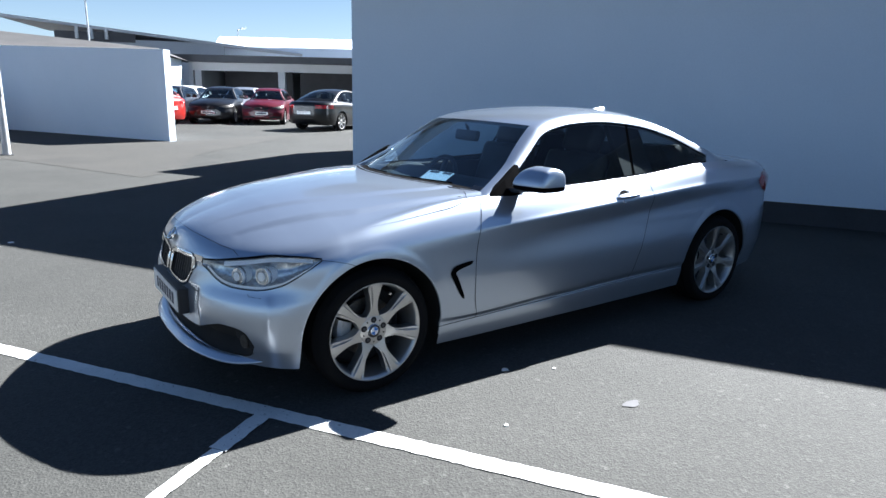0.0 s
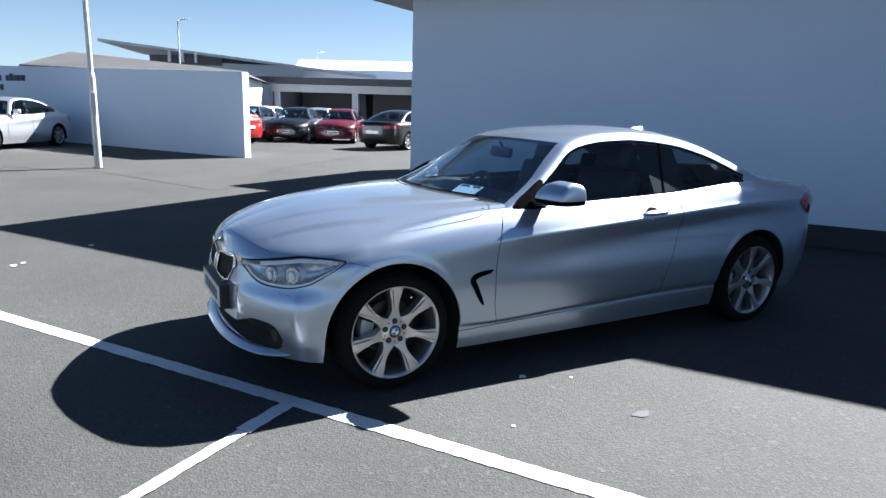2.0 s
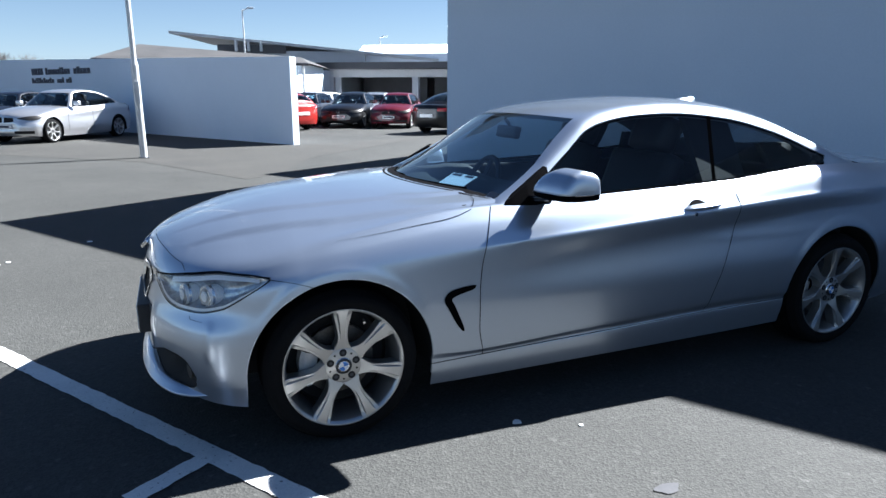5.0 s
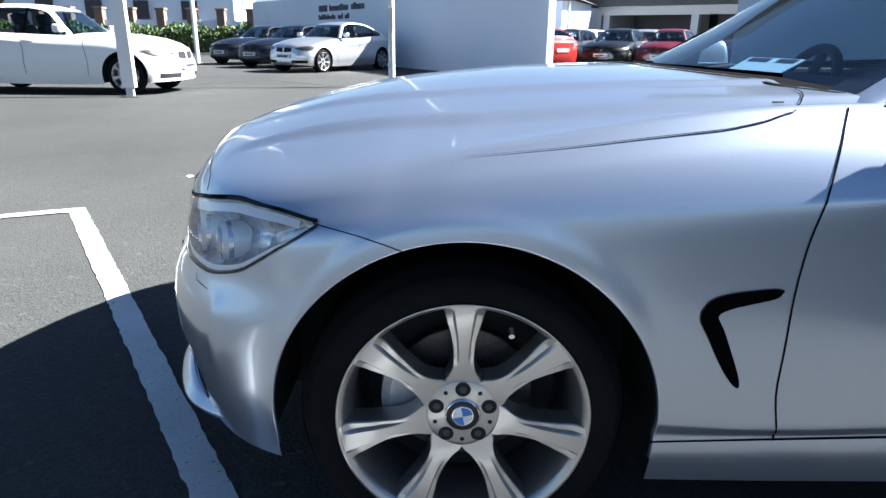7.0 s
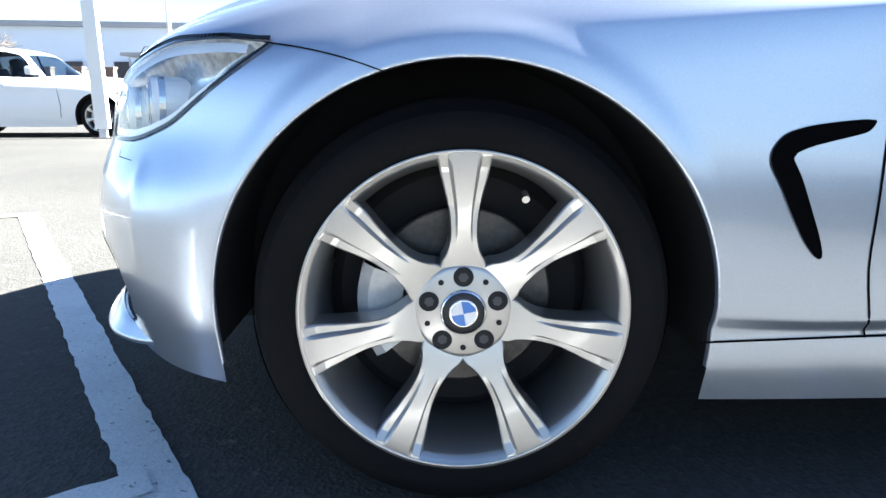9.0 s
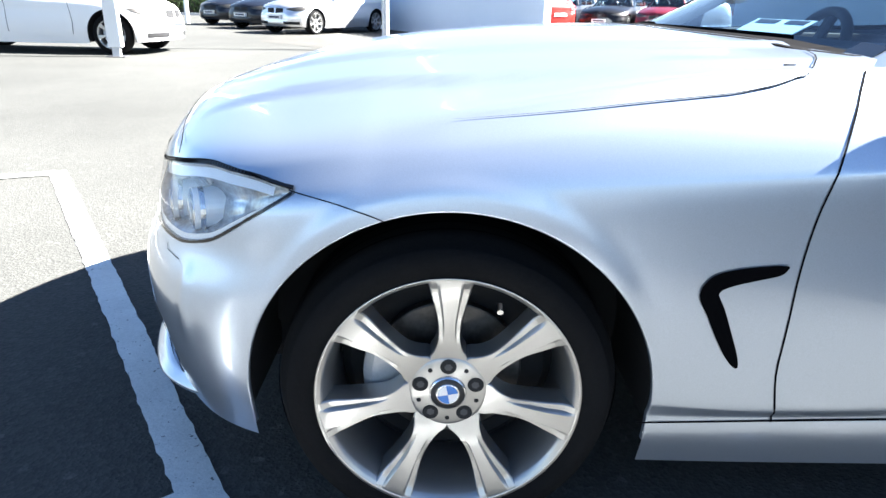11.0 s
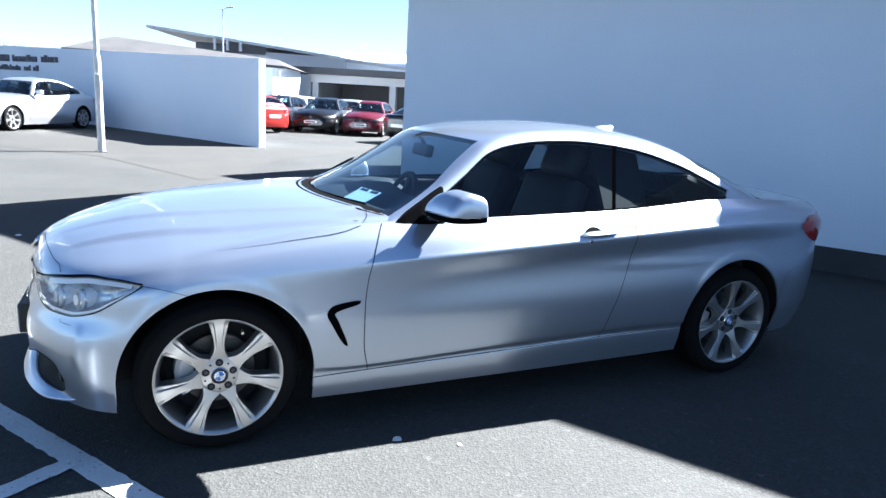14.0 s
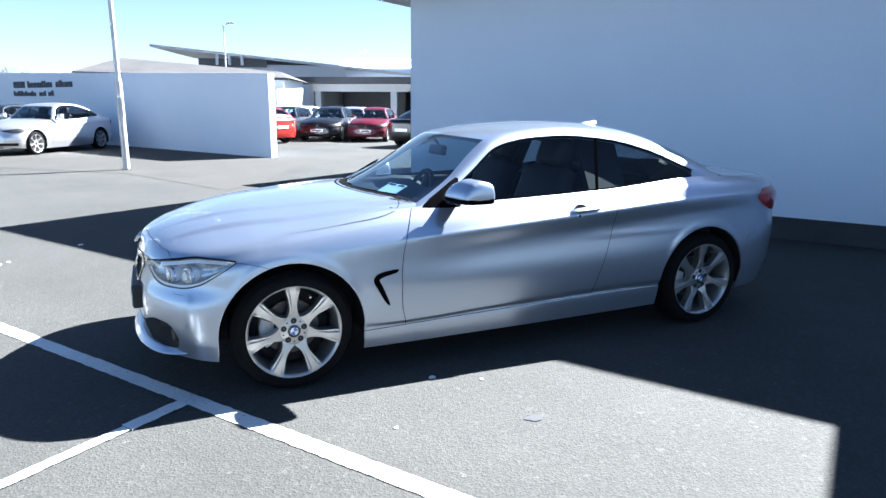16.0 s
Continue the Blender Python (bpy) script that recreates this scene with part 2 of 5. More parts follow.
def box(bm, x0, x1, y0, y1, z0, z1, bevel=0.0, m=None):
    r = bmesh.ops.create_cube(bm, size=1.0)
    vs = r["verts"]
    for v in vs:
        v.co = Vector((x0 + (v.co.x + 0.5) * (x1 - x0), y0 + (v.co.y + 0.5) * (y1 - y0), z0 + (v.co.z + 0.5) * (z1 - z0)))
    if bevel:
        es = list({e for v in vs for e in v.link_edges})
        out = bmesh.ops.bevel(bm, geom=es, offset=bevel, segments=2, affect="EDGES", profile=0.6)
        vs = list({v for f in out["faces"] for v in f.verts} | {v for v in vs if v.is_valid})
    if m is not None:
        bmesh.ops.transform(bm, matrix=m, verts=vs)
    return vs


def boxed(*a, **k):
    bm = bmesh.new()
    box(bm, *a, **k)
    return bm


def rod(bm, a, b, r0, r1=None, sides=12, caps=True):
    """A round bar from a to b."""
    a, b = Vector(a), Vector(b)
    r1 = r0 if r1 is None else r1
    q = (b - a).to_track_quat("Z", "Y").to_matrix()
    rings = []
    for c, r in ((a, r0), (b, r1)):
        rings.append([bm.verts.new(c + q @ Vector((r * math.cos(2 * math.pi * i / sides), r * math.sin(2 * math.pi * i / sides), 0))) for i in range(sides)])
    for i in range(sides):
        j = (i + 1) % sides
        bm.faces.new((rings[0][i], rings[0][j], rings[1][j], rings[1][i]))
    if caps:
        bm.faces.new(rings[0][::-1])
        bm.faces.new(rings[1])
    return rings


def lathe(bm, profile, sides=64, axis="Y", closed=False):
    """Turns a profile of (radius, along) round an axis."""
    rings = []
    for r, h in profile:
        ring = []
        for i in range(sides):
            a = 2 * math.pi * i / sides
            c, s = r * math.cos(a), r * math.sin(a)
            ring.append(bm.verts.new((c, h, s) if axis == "Y" else (c, s, h)))
        rings.append(ring)
    pairs = list(zip(rings, rings[1:])) + ([(rings[-1], rings[0])] if closed else [])
    for p, q in pairs:
        for i in range(sides):
            j = (i + 1) % sides
            bm.faces.new((p[i], p[j], q[j], q[i]))
    return rings


def sheet(bm, grid, flip=False):
    """Faces over a grid of points; returns the rows of vertices."""
    rows = [[bm.verts.new(p) for p in row] for row in grid]
    for r, s in zip(rows, rows[1:]):
        for i in range(len(r) - 1):
            f = (r[i], r[i + 1], s[i + 1], s[i])
            bm.faces.new(f[::-1] if flip else f)
    return rows


def prism(bm, outline, z0, z1):
    """An upright solid over a plan outline."""
    lo = [bm.verts.new((x, y, z0)) for x, y in outline]
    hi = [bm.verts.new((x, y, z1)) for x, y in outline]
    n = len(lo)
    for i in range(n):
        j = (i + 1) % n
        bm.faces.new((lo[i], lo[j], hi[j], hi[i]))
    bm.faces.new(hi)
    bm.faces.new(lo[::-1])
    bmesh.ops.recalc_face_normals(bm, faces=bm.faces)


# ---- ground and its markings ----
bm = bmesh.new()
sheet(bm, [[(x, y, 0) for x in (-900, -60, -12, -4, 4, 12, 60, 900)] for y in (-900, -60, -10, -3, 4, 12, 30, 80, 1500)])
ground = tagged(part("ground", bm, ASPHALT), "worn grey asphalt of a car dealer's forecourt", "ground", kind="structure")


def stripe(name, a, b, width, z=0.004, ragged=0.0035, seed=1):
    """A painted line with slightly ragged edges."""
    rnd = random.Random(seed)
    a, b = Vector((*a, 0)), Vector((*b, 0))
    along = (b - a).normalized()
    side = Vector((-along.y, along.x, 0))
    n = max(2, int((b - a).length / 0.03))
    bm = bmesh.new()
    rows = [[], []]
    for i in range(n + 1):
        p = a + (b - a) * i / n
        for k, s in enumerate((-1, 1)):
            q = p + side * s * (width / 2 + rnd.uniform(-ragged, ragged))
            rows[k].append((q.x, q.y, z))
    sheet(bm, rows, True)
    return tagged(part(name, bm, PAINT_LINE), "worn white painted parking bay line", "road marking", kind="structure")


# ---- the showroom building ----
WU = Vector((0.54, -0.842, 0))      # along its front wall
TURN = math.degrees(math.atan2(WU.y, WU.x))
SHOW = pose(0, 0, 0, 0, 0, TURN)                                   # local x along the wall, y into the building


def wall_block(name, x0, x1, y0, y1, z0, z1, mat, label, category="wall", parent=None):
    bm = boxed(x0, x1, y0, y1, z0, z1)
    ob = part(name, bm, mat, m=SHOW)
    return tagged(ob, label, category, kind="structure")
U0 = -2.91                                  # the corner of the front wall, along the wall
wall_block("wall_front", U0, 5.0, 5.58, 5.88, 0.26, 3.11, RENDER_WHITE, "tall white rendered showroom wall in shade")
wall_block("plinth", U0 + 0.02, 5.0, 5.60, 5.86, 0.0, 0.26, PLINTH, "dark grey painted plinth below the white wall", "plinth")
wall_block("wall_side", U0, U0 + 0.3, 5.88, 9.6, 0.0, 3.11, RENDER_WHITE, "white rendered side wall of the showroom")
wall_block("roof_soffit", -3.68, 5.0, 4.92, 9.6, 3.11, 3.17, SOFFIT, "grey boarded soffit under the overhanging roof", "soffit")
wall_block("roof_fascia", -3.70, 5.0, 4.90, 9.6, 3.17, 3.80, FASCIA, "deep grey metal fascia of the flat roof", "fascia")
# rear block and wing stand out of view, sized to cast the shadows
wall_block("wall_rear", -4.54, 5.0, 9.82, 14.0, 0.0, 4.15, RENDER_WHITE, "white rendered rear block of the showroom, unseen, sized by its shadow")
wall_block("wall_wing", 5.0, 14.0, 2.3, 14.0, 0.0, 3.80, RENDER_WHITE, "white rendered wing of the showroom, unseen, sized by its shadow")

# bay lines round the car
stripe("bay_line", (-2.325, 1.899), (1.264, -3.473), 0.095, seed=2)
stripe("bay_line", (-0.53, -0.80), (-0.815, -0.998), 0.084, z=0.008, seed=4)
stripe("bay_line", (-0.815, -1.003), (-2.6, -2.252), 0.060, z=0.008, seed=3)
stripe("bay_line", (-2.30, 1.855), (-4.6, 0.80), 0.09, z=0.008, seed=5)

# low screen wall by the entrance
SW0, SWD = Vector((2.49, 14.74, 0)), Vector((-0.5, 0.866, 0))
bm = bmesh.new()
side = Vector((0.866, 0.5, 0))
pts = [SW0, SW0 + SWD * 28.2, SW0 + SWD * 28.2 + side * 0.21, SW0 + side * 0.21]
tops = [2.33, 2.95, 2.95, 2.33]
lo = [bm.verts.new(p) for p in pts]
hi = [bm.verts.new(p + Vector((0, 0, z))) for p, z in zip(pts, tops)]
for i in range(4):
    j = (i + 1) % 4
    bm.faces.new((lo[i], lo[j], hi[j], hi[i]))
bm.faces.new(hi)
bmesh.ops.recalc_face_normals(bm, faces=bm.faces)
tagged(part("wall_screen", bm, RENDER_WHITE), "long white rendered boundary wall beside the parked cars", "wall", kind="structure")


# ---- cars ----
def smooth_curve(xs, ys):
    """A smooth curve through a few profile stations, with no overshoot."""
    xs, ys = np.array(xs, float), np.array(ys, float)
    h, d = np.diff(xs), np.diff(ys) / np.diff(xs)
    m = np.zeros(len(xs))
    m[0], m[-1] = d[0], d[-1]
    for i in range(1, len(xs) - 1):
        if d[i - 1] * d[i] > 0:
            a, b = 2 * h[i] + h[i - 1], h[i] + 2 * h[i - 1]
            m[i] = (a + b) / (a / d[i - 1] + b / d[i])

    def at(x):
        x = np.clip(x, xs[0], xs[-1])
        i = np.clip(np.searchsorted(xs, x, side="right") - 1, 0, len(h) - 1)
        t = (x - xs[i]) / h[i]
        return ((1 + 2 * t) * (1 - t) ** 2 * ys[i] + t * (1 - t) ** 2 * h[i] * m[i]
                + t * t * (3 - 2 * t) * ys[i + 1] + t * t * (t - 1) * h[i] * m[i + 1])
    return at


def shared_normals(verts, groups):
    """One normal for each point of a shared set, so that shading runs on from panel to panel."""
    co = np.array([tuple(v) for v in verts])
    total = np.zeros_like(co)
    for faces in groups:
        for f in faces:
            k = list(f)
            a, b, c, d = co[k[0]], co[k[1]], co[k[2]], co[k[-1]]
            n = np.cross(c - a, d - b) if len(k) == 4 else np.cross(b - a, c - a)
            total[k] += n
    total[np.abs(co[:, 1]) < 1e-6, 1] = 0
    return total / (np.linalg.norm(total, axis=1)[:, None] + 1e-12)


def mesh_part(name, verts, faces, mats, parent, label="", smooth=True, normals=None):
    """Links those faces of a shared point set as one mesh."""
    used = sorted({i for f in faces for i in f})
    place = {v: k for k, v in enumerate(used)}
    me = bpy.data.meshes.new(name)
    me.from_pydata([tuple(verts[i]) for i in used], [], [[place[i] for i in f] for f in faces])
    me.materials.append(mats)
    me.polygons.foreach_set("use_smooth", [smooth] * len(me.polygons))
    me.update()
    if normals is not None:
        me.normals_split_custom_set_from_vertices([tuple(normals[i]) for i in used])
    ob = new(name, me)
    ob.parent = parent
    if label:
        ob["label"] = label
    return ob


STATIONS = (-0.775, -0.6, -0.35, 0.0, 0.6, 1.2, 2.0, 2.81, 3.3, 3.86)
COUPE = dict(
    stations=STATIONS, nose=-0.745, tail=3.86,
    front=(-0.14, 2.25), rear=(3.14, 2.5),
    width=(0.90, 0.90, 0.90, 0.906, 0.899, 0.892, 0.896, 0.91, 0.892, 0.87),
    levels=(
        ((0.215, 0.212, 0.192, 0.178, 0.165, 0.163, 0.168, 0.19, 0.22, 0.25), (0.046, 0.036, 0.042, 0.05, 0.046, 0.044, 0.046, 0.05, 0.05, 0.08)),
        ((0.272, 0.272, 0.272, 0.268, 0.275, 0.284, 0.304, 0.312, 0.32, 0.34), (0.020, 0.020, 0.021, 0.024, 0.024, 0.024, 0.024, 0.024, 0.024, 0.034)),
        ((0.29, 0.29, 0.29, 0.291, 0.285, 0.297, 0.320, 0.33, 0.345, 0.37), (0.012, 0.014, 0.016, 0.020, 0.027, 0.031, 0.030, 0.022, 0.018, 0.03)),
        ((0.36, 0.36, 0.36, 0.365, 0.312, 0.330, 0.356, 0.36, 0.39, 0.42), (0.002, 0.004, 0.006, 0.008, 0.010, 0.009, 0.010, 0.010, 0.008, 0.014)),
        ((0.49, 0.50, 0.50, 0.51, 0.50, 0.50, 0.515, 0.56, 0.60, 0.60), (0.0, 0.0, 0.0, 0.001, 0.001, 0.0, 0.001, 0.001, 0.0, 0.0)),
        ((0.55, 0.57, 0.59, 0.62, 0.655, 0.695, 0.740, 0.785, 0.79, 0.76), (0.010, 0.010, 0.009, 0.006, 0.009, 0.016, 0.018, 0.012, 0.010, 0.012)),
        ((0.60, 0.625, 0.665, 0.715, 0.760, 0.797, 0.848, 0.893, 0.897, 0.875), (0.02, 0.02, 0.018, 0.016, 0.014, 0.005, 0.001, 0.0, 0.004, 0.018)),
        ((0.615, 0.642, 0.685, 0.738, 0.780, 0.814, 0.865, 0.911, 0.915, 0.892), (0.026, 0.026, 0.024, 0.0215, 0.0205, 0.0175, 0.015, 0.014, 0.018, 0.026)),
        ((0.66, 0.685, 0.725, 0.785, 0.85, 0.872, 0.914, 0.975, 0.972, 0.945), (0.018, 0.044, 0.05, 0.045, 0.055, 0.060, 0.056, 0.064, 0.060, 0.045)),
        ((0.705, 0.735, 0.775, 0.84, 0.922, 0.936, 0.965, 1.022, 1.010, 0.982), (0.032, 0.078, 0.09, 0.10, 0.115, 0.115, 0.115, 0.13, 0.125, 0.09)),
    ),
    rows=(6, 2, 3, 10, 13, 9, 3, 6, 8),
    hood=((-0.735, -0.70, -0.6, -0.4, -0.1, 0.25, 0.52), (0.70, 0.745, 0.80, 0.857, 0.915, 0.946, 0.953)),
    cowl=0.53, hood_end=0.87,
    deck=((3.2, 3.4, 3.65, 3.80), (1.05, 1.03, 1.012, 0.998)), deck_start=3.04, deck_front=3.34,
    roof=((0.50, 0.56, 0.66, 0.80, 0.95, 1.10, 1.22, 1.35, 1.6, 1.9, 2.2, 2.5, 2.8, 3.07, 3.25, 3.42),
          (0.925, 0.953, 0.996, 1.062, 1.145, 1.228, 1.288, 1.325, 1.362, 1.380, 1.372, 1.338, 1.27, 1.168, 1.085, 0.995)),
    crown=((0.5, 1.2, 1.9, 2.5, 2.8, 3.42), (0.015, 0.018, 0.045, 0.08, 0.10, 0.07)),
    bow=((0.5, 1.22, 1.9, 2.6, 3.42), (1.0, 0.5, 0.0, -0.35, -0.4)),
    lean=0.62, screen=(0.545, 1.22), backlight=(2.72, 3.28), pillars=((1.94, 2.0),), rake=0.34, side_end=2.725,
    wheels=(0.0, 2.81), arch=0.378, arch_z=0.315, hub_y=0.772, wheel=(0.322, 0.2465, 0.225),
)


def ease(v):
    v = max(0.0, min(1.0, v))
    return v * v * (3 - 2 * v)


def s_front(spec):
    """Where the upright front of the nose ends."""
    return spec["nose"] + 0.25


class Shell:
    """The outer skin of a car, from its profile stations. The nose points to -x, its near side to -y."""

    def __init__(self, spec, step):
        s = self.s = spec
        st = s["stations"]
        self.width = smooth_curve(st, s["width"])
        self.lz = [smooth_curve(st, z) for z, d in s["levels"]]
        self.ld = [smooth_curve(st, d) for z, d in s["levels"]]
        self.ribs = {}
        self.grades = [k + i / n for k, n in enumerate(s["rows"]) for i in range(n)] + [len(s["rows"])]
        self.hood_z = smooth_curve(*s["hood"])
        cf, pf = s["front"]
        cr, pr = s["rear"]
        n = max(10, int(1.1 / step))
        out = []
        for i in range(n):
            a = (i / n) * math.pi / 2
            out.append((cf - (cf - s["nose"]) * math.cos(a) ** (2 / pf), float(self.width(cf)) * math.sin(a) ** (2 / pf)))
        for x in np.linspace(cf, cr, max(12, int((cr - cf) / step))):
            out.append((float(x), float(self.width(x))))
        for i in range(n):
            a = ((n - 1 - i) / n) * math.pi / 2
            out.append((cr + (s["tail"] - cr) * math.cos(a) ** (2 / pr), float(self.width(cr)) * math.sin(a) ** (2 / pr)))
        self.out = np.array(out)
        t = np.gradient(self.out, axis=0)
        t /= np.linalg.norm(t, axis=1)[:, None] + 1e-9
        self.nor = np.stack([-t[:, 1], t[:, 0]], 1)
        self.nor[0], self.nor[-1] = (-1, 0), (1, 0)
        self.arc = np.concatenate([[0], np.cumsum(np.linalg.norm(np.diff(self.out, axis=0), axis=1))])

    def heights(self, x, n):
        """The heights of n + 1 rows of points at x: along the creases where n is that of the rows, else even."""
        z = [float(f(x)) for f in self.lz]
        if n == len(self.grades) - 1:
            return np.interp(self.grades, range(len(z)), z)
        return np.linspace(z[0], z[-1], n + 1)

    def station_x(self, x):
        """The place round the outline of a point of the flank at x."""
        mid = np.argmax(self.out[:, 1] > 0.2)
        return float(np.interp(x, self.out[mid:-3, 0], np.arange(len(self.out))[mid:-3]))

    def station_y(self, y, rear=False):
        """The place round the outline of a point of the nose (or tail) at y."""
        half = len(self.out) // 2
        if rear:
            return float(np.interp(-y, -self.out[half:, 1], np.arange(half, len(self.out))))
        k = int(np.argmax(self.out[:half, 0] > self.s["front"][0]))
        return float(np.interp(y, self.out[:k, 1], np.arange(k)))

    def rib(self, a):
        """The outline's point and normal at place a, and the inset there as a curve of height."""
        key = round(a, 4)
        if key not in self.ribs:
            idx = np.arange(len(self.out))
            x, y = float(np.interp(a, idx, self.out[:, 0])), float(np.interp(a, idx, self.out[:, 1]))
            nx, ny = float(np.interp(a, idx, self.nor[:, 0])), float(np.interp(a, idx, self.nor[:, 1]))
            self.ribs[key] = (x, y, nx, ny, smooth_curve([float(f(x)) for f in self.lz], [float(f(x)) for f in self.ld]))
        return self.ribs[key]

    def flank(self, a, z, side=-1, off=0.0):
        """A point of the upright skin at place a round the outline and height z."""
        x, y, nx, ny, inset = self.rib(a)
        d = float(inset(z))
        up, lat = 0.0, 1.0
        if off:
            slope = (float(inset(z + 0.004)) - float(inset(z - 0.004))) / 0.008
            up, lat = slope / math.hypot(1, slope), 1 / math.hypot(1, slope)
        for wx in self.s["wheels"]:
            r = math.hypot(x - wx, max(0, z - self.s["arch_z"]))
            R = self.s["arch"]
            if r < R + 0.12 and abs(y) > 0.5:
                up = max(0.0, z - self.s["arch_z"]) / max(r, 0.01)
                band = 0.046 * max(0.0, 1.3 * up - 0.3)
                d -= 0.0032 * ease((R + band - r) / 0.030 + 0.5) * ease(band / 0.03)
        if x < -0.25:
            d -= (0.007 + 0.024 * ease((x + 0.745) / 0.08)) * ease((-0.27 - x) / 0.24) * ease((0.61 - z) / 0.17)
        if 1.7 < x < 2.7 and 0.6 < z < 0.8:
            d -= 0.0022 * math.exp(-((z - 0.694) / 0.013) ** 2) * ease((x - 1.75) / 0.35)
        if x < -0.3 and z < 0.58:
            d -= 0.004 * math.exp(-((x + 0.488) / 0.012) ** 2) * ease((z - 0.36) / 0.06) * ease((0.56 - z) / 0.05)
        if x < s_front(self.s) and abs(y) < 0.46:
            d += 0.016 * ease((0.425 - abs(y)) / 0.03) * ease((z - 0.33) / 0.05) * ease((0.545 - z) / 0.05)
        return Vector((x - nx * d + nx * off * lat, side * (y - ny * d + ny * off * lat), z + off * up))

    def at_x(self, x, z, side=-1, off=0.0):
        """The point of the skin at a true x and height."""
        guess = x
        for _ in range(4):
            guess += x - self.flank(self.station_x(guess), z, side).x
        p = self.flank(self.station_x(guess), z, side, off)
        return Vector((x, p.y, z))

    def bonnet(self, a, q, side=-1, off=0.0):
        """A point of the bonnet: from the fender's crest (q = 0) to the middle (q = 1)."""
        s = self.s
        e = self.flank(a, float(self.lz[-1](self.rib(a)[0])), side)
        last = self.station_x(s["hood_end"])
        idx = np.arange(len(self.arc))
        t = (np.interp(a, idx, self.arc) / np.interp(last, idx, self.arc)) ** 1.15
        xs = s["nose"] + 0.012 + (s["cowl"] - s["nose"] - 0.012) * t
        zs = float(self.hood_z(xs))
        y = abs(e.y) * (1 - q)
        z = e.z + (zs - e.z) * (1 - (1 - q) ** 2.1)
        x = e.x + (xs - e.x) * q
        ridge = float(np.interp(x, (-0.7, -0.455, -0.03, 0.5), (0.20, 0.272, 0.42, 0.55)))
        outer = float(np.interp(x, (-0.6, -0.404, 0.036, 0.54), (0.42, 0.495, 0.643, 0.735)))
        k = max(0, min(1, (ridge - y) / 0.032 + 0.5))
        k2 = max(0, min(1, (outer - y) / 0.034 + 0.5))
        fade = max(0, min(1, (x + 0.62) / 0.3)) * min(1, q * 14)
        z += (0.008 * k * k * (3 - 2 * k) + 0.013 * k2 * k2 * (3 - 2 * k2)) * fade - 0.008 * fade
        return Vector((x, side * y, z + off))


def ribbon(sh, path, width, off, side=-1, thick=0.0, flank=True):
    """A strip on the flank along a path of (x, z), or of (x, z, width)."""
    pts = []
    for p, q in zip(path, path[1:]):
        n = max(2, int(math.hypot(q[0] - p[0], q[1] - p[1]) / 0.012))
        for i in range(n):
            pts.append([p[k] + (q[k] - p[k]) * i / n for k in range(len(p))])
    pts.append(list(path[-1]))
    rows = [[], []]
    for i, p in enumerate(pts):
        a, b = pts[max(0, i - 1)], pts[min(len(pts) - 1, i + 1)]
        tx, tz = b[0] - a[0], b[1] - a[1]
        l = math.hypot(tx, tz) or 1
        w = (p[2] if len(p) > 2 else width) / 2
        for k, s in enumerate((-1, 1)):
            rows[k].append(sh.flank(sh.station_x(p[0] - tz / l * w * s), p[1] + tx / l * w * s, side, off))
    bm = bmesh.new()
    sheet(bm, rows, side > 0)
    return bm


def patch(sh, a0, a1, low, high, off, side=-1, n=40, rows=10, bowl=0.0, bulge=0.0):
    """A panel on the skin from place a0 to a1 round the outline, between two heights."""
    grid = []
    for i in range(n + 1):
        t = i / n
        lo, hi = low(t), high(t)
        row = []
        for j in range(rows + 1):
            v = j / rows
            e = min(1.0, 4 * min(t, 1 - t)) * min(1.0, 4 * min(v, 1 - v))
            row.append(sh.flank(a0 + (a1 - a0) * t, lo + (hi - lo) * v, side, off - bowl * e + bulge * math.sin(math.pi * t) * math.sin(math.pi * v)))
        grid.append(row)
    bm = bmesh.new()
    sheet(bm, grid, side > 0)
    return bm


def rim_of(sh, a0, a1, low, high, off, width, side=-1, n=40):
    """A narrow border round such a panel."""
    def at(t, v, o):
        t = min(1, max(0, t))
        lo, hi = low(t), high(t)
        return sh.flank(a0 + (a1 - a0) * t, lo + (hi - lo) * v + o, side, off)
    bm = bmesh.new()
    for v, s in ((0, -1), (1, 1)):
        sheet(bm, [[at(i / n, v, 0) for i in range(n + 1)], [at(i / n, v, s * width) for i in range(n + 1)]], (side > 0) == (v == 0))
    return bm


def wheel_parts(parent, x, y, side, spec, detail=True, label=""):
    """A tyre on an alloy wheel with seven spokes, its face to the side; returns the wheel."""
    R, r, w = spec["wheel"]
    n = 96 if detail else 40
    h = w / 2
    bm = bmesh.new()
    lathe(bm, [(r - 0.002, -h + 0.004), (r + 0.003, -h), (r + 0.001, -h + 0.006), (r - 0.006, -h + 0.006), (r - 0.012, -h + 0.02), (r - 0.022, -h + 0.05), (r - 0.03, 0.03), (r - 0.018, h - 0.02)], n)
    hub = part("wheel", bm, ALLOY, parent, label, smooth=True)
    hub.matrix_basis = pose(x, side * y, R - 0.003, 0, 0, 0 if side < 0 else 180)

    def around(name, bm, mat, count, start=0.0, smooth=False):
        """Alike pieces of the wheel, each an object on one mesh, turned round the axle."""
        me = mesh_of(name, bm, mat, smooth)
        for k in range(count):
            ob = new(name, me)
            ob.parent = hub
            ob.matrix_basis = Matrix.Rotation(start + 2 * math.pi * k / count, 4, "Y")

    bm = bmesh.new()
